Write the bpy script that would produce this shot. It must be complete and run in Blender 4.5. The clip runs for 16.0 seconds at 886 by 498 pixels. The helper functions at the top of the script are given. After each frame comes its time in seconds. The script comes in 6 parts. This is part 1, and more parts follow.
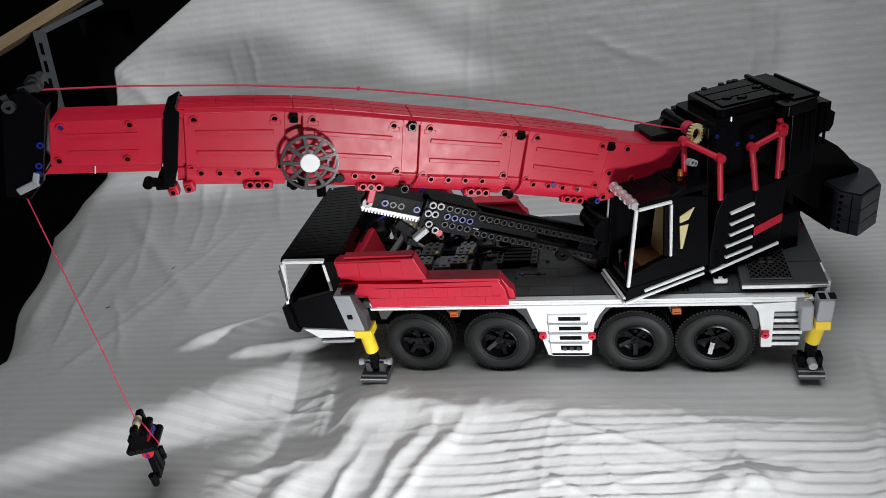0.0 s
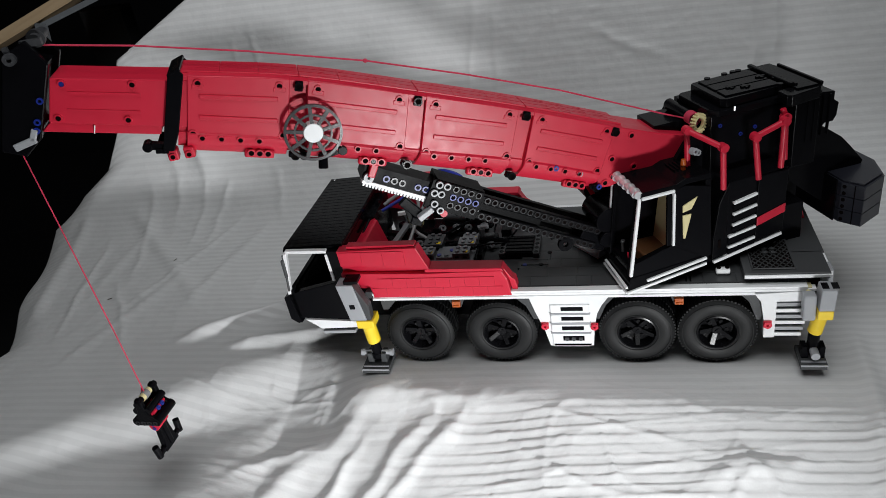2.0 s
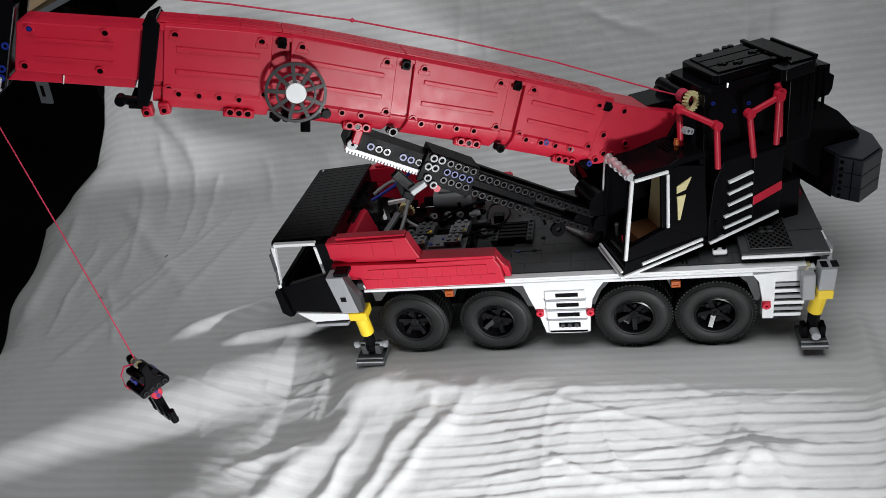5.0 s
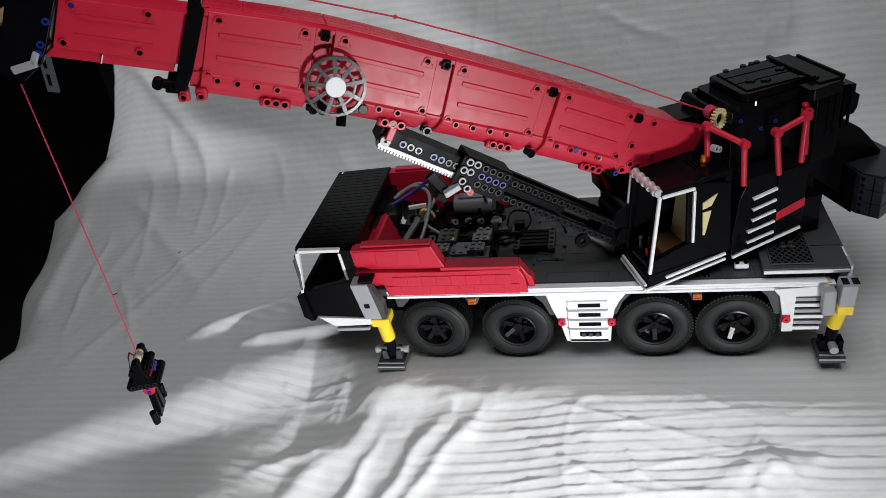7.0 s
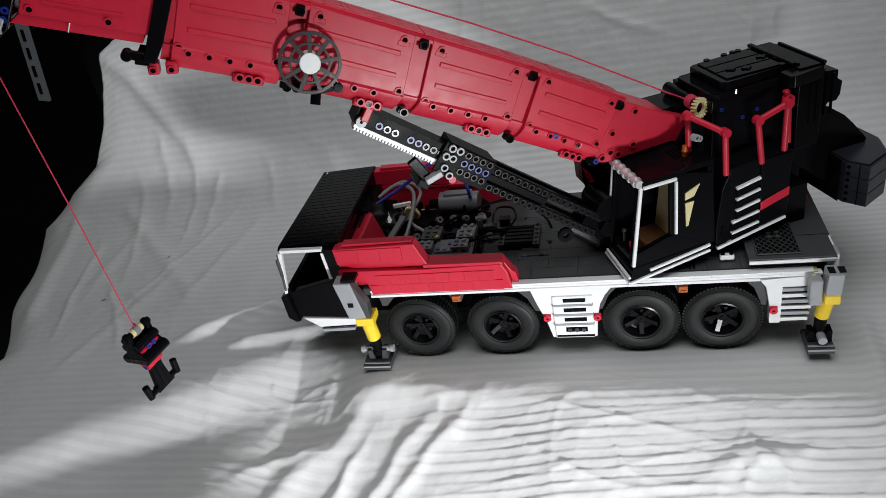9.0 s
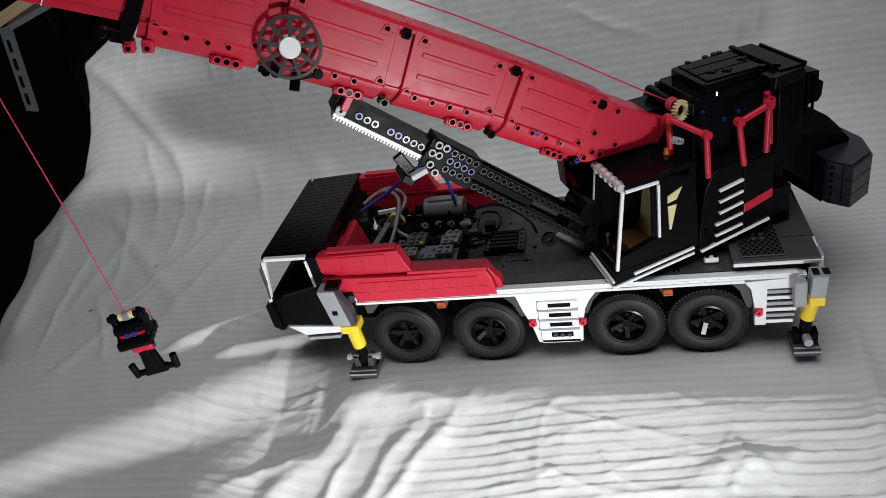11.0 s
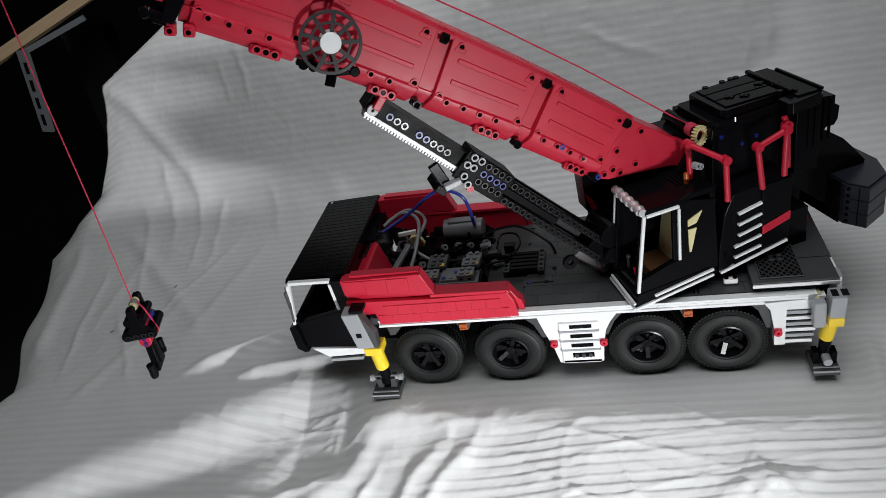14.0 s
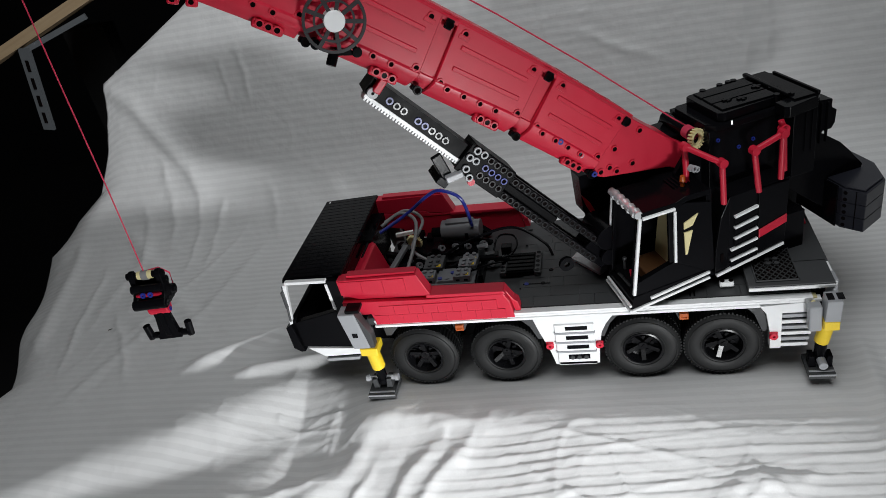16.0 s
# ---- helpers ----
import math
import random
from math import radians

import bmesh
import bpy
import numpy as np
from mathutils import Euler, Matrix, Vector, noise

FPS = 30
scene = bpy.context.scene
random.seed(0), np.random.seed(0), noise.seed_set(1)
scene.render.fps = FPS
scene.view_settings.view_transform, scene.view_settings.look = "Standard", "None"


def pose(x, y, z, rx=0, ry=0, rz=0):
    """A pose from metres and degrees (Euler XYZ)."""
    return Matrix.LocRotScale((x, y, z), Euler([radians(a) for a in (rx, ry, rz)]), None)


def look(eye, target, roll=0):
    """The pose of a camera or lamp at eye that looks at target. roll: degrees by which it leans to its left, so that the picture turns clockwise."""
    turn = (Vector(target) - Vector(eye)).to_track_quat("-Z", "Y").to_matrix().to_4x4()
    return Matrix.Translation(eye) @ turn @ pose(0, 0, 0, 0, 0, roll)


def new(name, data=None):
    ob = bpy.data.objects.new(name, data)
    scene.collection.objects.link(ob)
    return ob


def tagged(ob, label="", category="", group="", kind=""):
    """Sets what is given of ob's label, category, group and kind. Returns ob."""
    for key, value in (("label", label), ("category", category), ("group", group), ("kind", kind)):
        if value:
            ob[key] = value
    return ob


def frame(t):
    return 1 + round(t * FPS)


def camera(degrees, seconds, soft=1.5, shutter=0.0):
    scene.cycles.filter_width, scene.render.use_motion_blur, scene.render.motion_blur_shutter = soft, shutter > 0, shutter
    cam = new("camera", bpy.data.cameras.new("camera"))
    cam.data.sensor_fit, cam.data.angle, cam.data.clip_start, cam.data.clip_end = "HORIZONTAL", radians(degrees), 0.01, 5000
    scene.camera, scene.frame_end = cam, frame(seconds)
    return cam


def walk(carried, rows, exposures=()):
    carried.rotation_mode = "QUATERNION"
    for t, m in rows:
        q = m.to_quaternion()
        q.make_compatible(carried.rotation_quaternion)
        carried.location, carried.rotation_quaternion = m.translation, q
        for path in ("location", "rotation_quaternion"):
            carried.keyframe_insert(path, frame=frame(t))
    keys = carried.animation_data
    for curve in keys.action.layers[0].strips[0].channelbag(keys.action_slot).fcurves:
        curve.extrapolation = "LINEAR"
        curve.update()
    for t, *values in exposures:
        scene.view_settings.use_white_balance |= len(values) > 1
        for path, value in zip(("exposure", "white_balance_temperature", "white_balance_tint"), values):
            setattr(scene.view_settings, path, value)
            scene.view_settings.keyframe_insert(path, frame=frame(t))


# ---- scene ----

# ---- camera ----
cam = camera(60.74, 16.0, soft=0.8)
walk(cam, [
    (0.0, pose(0.2435, -0.6497, 0.5464, 60.217, 8.349, 12.093)),
    (0.5, pose(0.2429, -0.6511, 0.5498, 60.232, 8.463, 11.941)),
    (1.0, pose(0.2345, -0.6539, 0.5566, 60.122, 8.040, 12.084)),
    (1.5, pose(0.2349, -0.6530, 0.5498, 60.073, 7.932, 12.200)),
    (2.0, pose(0.2414, -0.6543, 0.5390, 60.094, 8.269, 12.194)),
    (2.5, pose(0.2419, -0.6543, 0.5284, 59.808, 8.722, 12.133)),
    (3.0, pose(0.2455, -0.6509, 0.5276, 59.778, 8.895, 12.196)),
    (3.5, pose(0.2533, -0.6445, 0.5318, 59.535, 9.340, 12.098)),
    (4.0, pose(0.2505, -0.6464, 0.5301, 59.701, 9.290, 11.881)),
    (6.5, pose(0.2380, -0.6239, 0.5462, 57.555, 10.358, 10.717)),
    (7.0, pose(0.2137, -0.6346, 0.5662, 57.412, 8.648, 11.057)),
    (7.5, pose(0.2212, -0.6385, 0.5601, 57.685, 9.107, 11.065)),
    (8.0, pose(0.2291, -0.6385, 0.5496, 57.753, 9.303, 11.098)),
    (8.5, pose(0.2319, -0.6343, 0.5508, 57.802, 9.602, 10.955)),
    (11.0, pose(0.2492, -0.6222, 0.5475, 58.063, 10.388, 10.339)),
    (11.5, pose(0.2422, -0.6242, 0.5692, 58.711, 11.186, 9.978)),
    (12.0, pose(0.2321, -0.6272, 0.5796, 58.857, 11.022, 10.215)),
    (12.5, pose(0.2310, -0.6254, 0.5774, 58.696, 10.844, 10.243)),
    (13.0, pose(0.2311, -0.6250, 0.5773, 58.823, 10.885, 10.153)),
    (13.5, pose(0.2333, -0.6252, 0.5788, 58.825, 10.855, 10.229)),
    (14.0, pose(0.2327, -0.6268, 0.5723, 58.552, 10.907, 10.191)),
    (14.5, pose(0.2354, -0.6259, 0.5699, 58.682, 10.765, 10.373)),
    (15.0, pose(0.2357, -0.6255, 0.5729, 58.605, 10.752, 10.324)),
    (15.5, pose(0.2381, -0.6266, 0.5712, 58.689, 10.713, 10.434)),
    (16.0, pose(0.2388, -0.6264, 0.5716, 58.679, 10.622, 10.576)),
])

# ---- light ----
world = bpy.data.worlds.new("dark_room")
scene.world = world
world.use_nodes = True
world.node_tree.nodes["Background"].inputs[0].default_value = (0.75, 0.85, 1.0, 1)
world.node_tree.nodes["Background"].inputs[1].default_value = 0.02


def lamp(name, eye, target, watts, sx, sy, colour, spread=180):
    data = bpy.data.lights.new(name, "AREA")
    data.shape, data.size, data.size_y, data.energy, data.color = "RECTANGLE", sx, sy, watts, colour
    data.spread = radians(spread)
    ob = new(name, data)
    ob.matrix_world = look(eye, target)
    return ob


lamp("work_lamp", (0.56, -0.86, -0.080), (-0.12, -0.05, -0.15), 3.1, 0.18, 0.06, (0.97, 0.99, 1.0), 83)
lamp("ceiling_lamp", (0.20, -0.18, 1.40), (0.14, 0.28, 0.1), 9.5, 0.95, 0.95, (0.96, 0.99, 1.0))
scene.view_settings.exposure = 0.0


# ---- materials ----
def rgb(c):
    return (*c, 1)


def plastic(name, colour, rough=0.28, vary=0.10, bump=0.04, metal=0.0, scale=90, spec=0.5):
    """Moulded plastic or metal: slight tone change from piece to piece, fine scuffs."""
    m = bpy.data.materials.new(name)
    m.use_nodes = True
    nt = m.node_tree
    b = nt.nodes["Principled BSDF"]
    info = nt.nodes.new("ShaderNodeObjectInfo")
    geo = nt.nodes.new("ShaderNodeNewGeometry")
    coord = nt.nodes.new("ShaderNodeTexCoord")
    big = nt.nodes.new("ShaderNodeTexNoise")
    big.inputs["Scale"].default_value, big.inputs["Detail"].default_value = scale, 4
    fine = nt.nodes.new("ShaderNodeTexNoise")
    fine.inputs["Scale"].default_value, fine.inputs["Detail"].default_value = scale * 14, 3
    for n in (big, fine):
        nt.links.new(coord.outputs["Object"], n.inputs["Vector"])
    add = nt.nodes.new("ShaderNodeMath")
    add.operation = "ADD"
    nt.links.new(geo.outputs["Random Per Island"], add.inputs[0])
    nt.links.new(info.outputs["Random"], add.inputs[1])
    add2 = nt.nodes.new("ShaderNodeMath")
    add2.operation = "ADD"
    nt.links.new(add.outputs[0], add2.inputs[0])
    nt.links.new(big.outputs[0], add2.inputs[1])
    ramp = nt.nodes.new("ShaderNodeMapRange")
    ramp.inputs[1].default_value, ramp.inputs[2].default_value = 0.3, 2.4
    ramp.inputs[3].default_value, ramp.inputs[4].default_value = 1 - vary, 1 + vary
    nt.links.new(add2.outputs[0], ramp.inputs[0])
    hsv = nt.nodes.new("ShaderNodeHueSaturation")
    hsv.inputs["Color"].default_value = rgb(colour)
    nt.links.new(ramp.outputs[0], hsv.inputs["Value"])
    nt.links.new(hsv.outputs[0], b.inputs["Base Color"])
    rr = nt.nodes.new("ShaderNodeMapRange")
    rr.inputs[3].default_value, rr.inputs[4].default_value = rough * 0.75, rough * 1.4
    nt.links.new(big.outputs[0], rr.inputs[0])
    nt.links.new(rr.outputs[0], b.inputs["Roughness"])
    bp = nt.nodes.new("ShaderNodeBump")
    bp.inputs["Strength"].default_value, bp.inputs["Distance"].default_value = bump, 0.001
    nt.links.new(fine.outputs[0], bp.inputs["Height"])
    nt.links.new(bp.outputs[0], b.inputs["Normal"])
    b.inputs["Metallic"].default_value = metal
    b.inputs["Specular IOR Level"].default_value = spec
    return m


RED = plastic("red_plastic", (0.57, 0.016, 0.043), 0.33, 0.08, spec=0.36)
BLACK = plastic("black_plastic", (0.0040, 0.0040, 0.0050), 0.16, 0.25, spec=0.075)
RAM_BLACK = plastic("worn_black_plastic", (0.0045, 0.0045, 0.0052), 0.34, 0.25, spec=0.05)
WHITE = plastic("white_plastic", (0.84, 0.85, 0.86), 0.30, 0.03)
DARK = plastic("dark_grey_plastic", (0.058, 0.060, 0.063), 0.36, 0.10, spec=0.3)
CHARCOAL = plastic("blue_grey_plastic", (0.018, 0.019, 0.026), 0.30, 0.15, spec=0.4)
GREY = plastic("light_grey_plastic", (0.33, 0.34, 0.36), 0.34, 0.08)
YELLOW = plastic("yellow_plastic", (0.88, 0.62, 0.03), 0.32)
TAN = plastic("tan_plastic", (0.68, 0.60, 0.32), 0.4)
BLUE = plastic("blue_plastic", (0.010, 0.025, 0.24), 0.3)
SATIN = plastic("satin_black_plastic", (0.014, 0.014, 0.016), 0.22, spec=0.35)
MID = plastic("mid_grey_plastic", (0.16, 0.165, 0.175), 0.34, 0.12)
ORANGE = plastic("orange_plastic", (0.42, 0.085, 0.012), 0.25)
BROWN = plastic("brown_plastic", (0.16, 0.075, 0.03), 0.4)
CHROME = plastic("chrome_plastic", (0.78, 0.79, 0.81), 0.22, 0.05, 0.02, 0.55)
RUBBER = plastic("black_rubber", (0.0095, 0.0098, 0.0103), 0.5, 0.15, 0.2, scale=60, spec=0.30)
GLOSS = plastic("gloss_black_rim", (0.005, 0.005, 0.006), 0.24, spec=0.20)
ROPE = plastic("red_cord", (0.55, 0.03, 0.08), 0.7, 0.2, 0.5, scale=300)
HOSE_BLUE = plastic("blue_tubing", (0.02, 0.03, 0.25), 0.3)
HOSE_GREY = plastic("grey_tubing", (0.22, 0.22, 0.225), 0.4)
# near black paints in the shade inside holes and gaps; also colours the lint
HOLE = plastic("hole_shade_and_lint", (0.003, 0.0015, 0.0015), 0.8, spec=0.05)
DARK_STEEL = plastic("dark_grey_steel", (0.035, 0.036, 0.04), 0.4, 0.15)
STEEL = plastic("painted_steel", (0.13, 0.14, 0.15), 0.45, 0.15)
DISC = plastic("grey_dish", (0.045, 0.043, 0.046), 0.16, 0.12)


def cloth_material():
    """White cotton sheet with a woven satin stripe."""
    m = bpy.data.materials.new("white_striped_cotton")
    m.use_nodes = True
    nt = m.node_tree
    b = nt.nodes["Principled BSDF"]
    uv = nt.nodes.new("ShaderNodeUVMap")
    wave = nt.nodes.new("ShaderNodeTexWave")
    wave.bands_direction = "Y"
    wave.inputs["Scale"].default_value = 26.0
    wave.inputs["Distortion"].default_value, wave.inputs["Detail"].default_value = 0.6, 2
    wave.inputs["Detail Scale"].default_value = 1.0
    nt.links.new(uv.outputs[0], wave.inputs["Vector"])
    stripe = nt.nodes.new("ShaderNodeMapRange")
    stripe.inputs[1].default_value, stripe.inputs[2].default_value = 0.35, 0.65
    nt.links.new(wave.outputs[0], stripe.inputs[0])
    stain = nt.nodes.new("ShaderNodeTexNoise")
    stain.inputs["Scale"].default_value, stain.inputs["Detail"].default_value = 5, 5
    nt.links.new(uv.outputs[0], stain.inputs["Vector"])
    mix = nt.nodes.new("ShaderNodeMix")
    mix.data_type = "RGBA"
    mix.inputs["A"].default_value, mix.inputs["B"].default_value = (0.650, 0.650, 0.652, 1), (0.705, 0.705, 0.707, 1)
    nt.links.new(stripe.outputs[0], mix.inputs["Factor"])
    tint = nt.nodes.new("ShaderNodeMapRange")
    tint.inputs[3].default_value, tint.inputs[4].default_value = 0.93, 1.07
    nt.links.new(stain.outputs[0], tint.inputs[0])
    hsv = nt.nodes.new("ShaderNodeHueSaturation")
    nt.links.new(mix.outputs["Result"], hsv.inputs["Color"])
    nt.links.new(tint.outputs[0], hsv.inputs["Value"])
    nt.links.new(hsv.outputs[0], b.inputs["Base Color"])
    rough = nt.nodes.new("ShaderNodeMapRange")
    rough.inputs[3].default_value, rough.inputs[4].default_value = 0.75, 0.42
    nt.links.new(stripe.outputs[0], rough.inputs[0])
    nt.links.new(rough.outputs[0], b.inputs["Roughness"])
    wr = nt.nodes.new("ShaderNodeTexNoise")
    wr.inputs["Scale"].default_value, wr.inputs["Detail"].default_value = 28, 6
    nt.links.new(uv.outputs[0], wr.inputs["Vector"])
    b1 = nt.nodes.new("ShaderNodeBump")
    b1.inputs["Strength"].default_value, b1.inputs["Distance"].default_value = 0.60, 0.005
    nt.links.new(wr.outputs[0], b1.inputs["Height"])
    b2 = nt.nodes.new("ShaderNodeBump")
    b2.inputs["Strength"].default_value, b2.inputs["Distance"].default_value = 0.20, 0.0008
    nt.links.new(wave.outputs[0], b2.inputs["Height"])
    nt.links.new(b1.outputs[0], b2.inputs["Normal"])
    weave = nt.nodes.new("ShaderNodeTexNoise")
    weave.inputs["Scale"].default_value = 700
    nt.links.new(uv.outputs[0], weave.inputs["Vector"])
    b3 = nt.nodes.new("ShaderNodeBump")
    b3.inputs["Strength"].default_value, b3.inputs["Distance"].default_value = 0.12, 0.0006
    nt.links.new(weave.outputs[0], b3.inputs["Height"])
    nt.links.new(b2.outputs[0], b3.inputs["Normal"])
    nt.links.new(b3.outputs[0], b.inputs["Normal"])
    b.inputs["Sheen Weight"].default_value = 0.15
    return m


def wood_material():
    m = bpy.data.materials.new("pale_wood")
    m.use_nodes = True
    nt = m.node_tree
    b = nt.nodes["Principled BSDF"]
    coord = nt.nodes.new("ShaderNodeTexCoord")
    mp = nt.nodes.new("ShaderNodeMapping")
    mp.inputs["Scale"].default_value = (3, 40, 40)
    nt.links.new(coord.outputs["Object"], mp.inputs["Vector"])
    n = nt.nodes.new("ShaderNodeTexNoise")
    n.inputs["Scale"].default_value, n.inputs["Detail"].default_value = 3, 6
    nt.links.new(mp.outputs[0], n.inputs["Vector"])
    ramp = nt.nodes.new("ShaderNodeValToRGB")
    ramp.color_ramp.elements[0].color, ramp.color_ramp.elements[1].color = (0.30, 0.20, 0.11, 1), (0.50, 0.38, 0.24, 1)
    nt.links.new(n.outputs[0], ramp.inputs[0])
    nt.links.new(ramp.outputs[0], b.inputs["Base Color"])
    b.inputs["Roughness"].default_value = 0.55
    return m


CLOTH = cloth_material()
WOOD = wood_material()
# near-black colour carries the lack of light on room surfaces and shelf upright
NIGHT = plastic("unlit_black", (0.012, 0.012, 0.014), 0.9, 0.2, 0.1, scale=8)


# ---- mesh helpers ----
class Mesh:
    """Collects solids; each call adds one closed piece."""

    def __init__(self):
        self.v, self.f = [], []

    def add(self, verts, faces):
        k = len(self.v)
        self.v += [tuple(p) for p in verts]
        self.f += [tuple(i + k for i in f) for f in faces]
        return self

    def box(self, x0, x1, y0, y1, z0, z1):
        p = [(x, y, z) for z in (z0, z1) for x, y in ((x0, y0), (x1, y0), (x1, y1), (x0, y1))]
        return self.add(p, [(3, 2, 1, 0), (4, 5, 6, 7), (0, 1, 5, 4), (1, 2, 6, 5), (2, 3, 7, 6), (3, 0, 4, 7)])

    def side(self, poly, y0, y1):
        """A prism: outline in x, z, from y0 to y1."""
        n = len(poly)
        p = [(x, y0, z) for x, z in poly] + [(x, y1, z) for x, z in poly]
        return self.add(p, [tuple(range(n)), tuple(range(2 * n - 1, n - 1, -1))] + [(i, i + n, (i + 1) % n + n, (i + 1) % n) for i in range(n)])

    def flat(self, poly, z0, z1):
        n = len(poly)
        p = [(x, y, z0) for x, y in poly] + [(x, y, z1) for x, y in poly]
        return self.add(p, [tuple(range(n - 1, -1, -1)), tuple(range(n, 2 * n))] + [(i, (i + 1) % n, (i + 1) % n + n, i + n) for i in range(n)])

    def rod(self, a, b, r, n=12, r2=None):
        a, b = Vector(a), Vector(b)
        q = (b - a).to_track_quat("Z", "Y")
        r2 = r if r2 is None else r2
        p = []
        for c, rad in ((a, r), (b, r2)):
            p += [c + q @ Vector((rad * math.cos(2 * math.pi * i / n), rad * math.sin(2 * math.pi * i / n), 0)) for i in range(n)]
        return self.add(p, [tuple(range(n - 1, -1, -1)), tuple(range(n, 2 * n))] + [(i, (i + 1) % n, (i + 1) % n + n, i + n) for i in range(n)])

    def bar(self, a, b, w, h, up=(0, 0, 1)):
        """A square bar from a to b, w across and h along up."""
        a, b, up = Vector(a), Vector(b), Vector(up)
        d = (b - a).normalized()
        s = d.cross(up).normalized()
        u = s.cross(d).normalized()
        p = [c + s * i * w / 2 + u * j * h / 2 for c in (a, b) for i, j in ((-1, -1), (1, -1), (1, 1), (-1, 1))]
        return self.add(p, [(3, 2, 1, 0), (4, 5, 6, 7), (0, 1, 5, 4), (1, 2, 6, 5), (2, 3, 7, 6), (3, 0, 4, 7)])

    def tube(self, pts, r, n=8):
        pts = [Vector(p) for p in pts]
        p, m = [], len(pts)
        for i, c in enumerate(pts):
            d = (pts[min(i + 1, m - 1)] - pts[max(i - 1, 0)]).normalized()
            q = d.to_track_quat("Z", "Y")
            p += [c + q @ Vector((r * math.cos(2 * math.pi * k / n), r * math.sin(2 * math.pi * k / n), 0)) for k in range(n)]
        f = [(i * n + k, i * n + (k + 1) % n, (i + 1) * n + (k + 1) % n, (i + 1) * n + k) for i in range(m - 1) for k in range(n)]
        return self.add(p, f + [tuple(range(n - 1, -1, -1)), tuple(range((m - 1) * n, m * n))])

    def lathe(self, prof, c, axis=(0, 1, 0), n=40, closed=True):
        """Turns a profile of (along axis, radius) about the axis through c."""
        q = Vector(axis).to_track_quat("Z", "Y")
        c = Vector(c)
        p = [c + q @ Vector((r * math.cos(2 * math.pi * k / n), r * math.sin(2 * math.pi * k / n), a)) for a, r in prof for k in range(n)]
        m = len(prof)
        f = [(i * n + k, i * n + (k + 1) % n, (i + 1) % m * n + (k + 1) % n, (i + 1) % m * n + k) for i in range(m if closed else m - 1) for k in range(n)]
        return self.add(p, f)

    def ring(self, c, axis, r0, r1, h, n=20):
        return self.lathe([(-h / 2, r0), (-h / 2, r1), (h / 2, r1), (h / 2, r0)], c, axis, n)

    def data(self, name, mat, smooth=False):
        me = bpy.data.meshes.new(name)
        me.from_pydata(self.v, [], self.f)
        bm = bmesh.new()
        bm.from_mesh(me)
        bmesh.ops.recalc_face_normals(bm, faces=bm.faces)
        bm.to_mesh(me)
        bm.free()
        me.materials.append(mat)
        if smooth:
            me.polygons.foreach_set("use_smooth", [True] * len(me.polygons))
            me.set_sharp_from_angle(angle=radians(38))
        return me


def part(name, mesh, mat, parent, label="", m=None, bevel=0.0, smooth=False):
    ob = new(name, mesh.data(name, mat, smooth) if isinstance(mesh, Mesh) else mesh)
    ob.parent = parent
    if m is not None:
        ob.matrix_basis = m
    if bevel:
        mod = ob.modifiers.new("edges", "BEVEL")
        mod.width, mod.segments, mod.limit_method, mod.angle_limit = bevel, 2, "ANGLE", radians(40)
    return tagged(ob, label)


def cloth_fold(p, a, b, width):
    """1 on the line from a to b, falling off to both sides."""
    ax, ay = a
    bx, by = b
    dx, dy = bx - ax, by - ay
    L = math.hypot(dx, dy)
    s = ((p[0] - ax) * dx + (p[1] - ay) * dy) / (L * L)
    d = ((p[0] - ax) * dy - (p[1] - ay) * dx) / L
    end = max(0.0, -s, s - 1) * L
    return math.exp(-(d / width) ** 2 - (end / (3 * width)) ** 2)


# ---- setting ----
def sheet_at(x, q):
    """The draped sheet: q runs from the front over the floor and up the back."""
    bend, rad, lean = 0.30, 0.16, radians(76)
    if q < bend:
        y, z, ny, nz = q, 0.0, 0.0, 1.0
    elif q < bend + rad * lean:
        a = (q - bend) / rad
        y, z, ny, nz = bend + rad * math.sin(a), rad * (1 - math.cos(a)), -math.sin(a), math.cos(a)
    else:
        d = q - bend - rad * lean
        y = bend + rad * math.sin(lean) + d * math.cos(lean)
        z = rad * (1 - math.cos(lean)) + d * math.sin(lean)
        ny, nz = -math.sin(lean), math.cos(lean)
    return y, z, ny, nz


# where the flat of the table ends and the sheet slopes to the front
EDGE_X = (-0.60, -0.397, -0.257, -0.164, -0.05, 0.16, 0.33, 0.46, 1.0)
EDGE_Y = (-0.26, -0.118, -0.035, 0.022, -0.020, -0.048, -0.060, -0.068, -0.10)


def soft(d, k=0.009):
    return k * math.log1p(math.exp(min(40.0, d / k)))


# broad folds and sharp creases: height, start, end, width
FOLDS = [(0.0030, (-0.353, 0.304), (-0.375, 0.137), 0.010), (0.0025, (-0.570, 0.335), (-0.561, 0.194), 0.010), (0.005, (-0.703, 0.335), (-0.631, 0.119), 0.012),
         (0.003, (-0.432, 0.168), (-0.480, 0.017), 0.010), (0.012, (-0.312, 0.056), (-0.195, 0.128), 0.011), (0.009, (-0.240, 0.036), (-0.130, 0.064), 0.009),
         (0.005, (0.46, 0.04), (0.45, -0.20), 0.010), (0.006, (-0.622, 0.655), (-0.500, 0.470), 0.014), (0.0035, (-0.600, 0.36), (-0.400, 0.16), 0.012)]
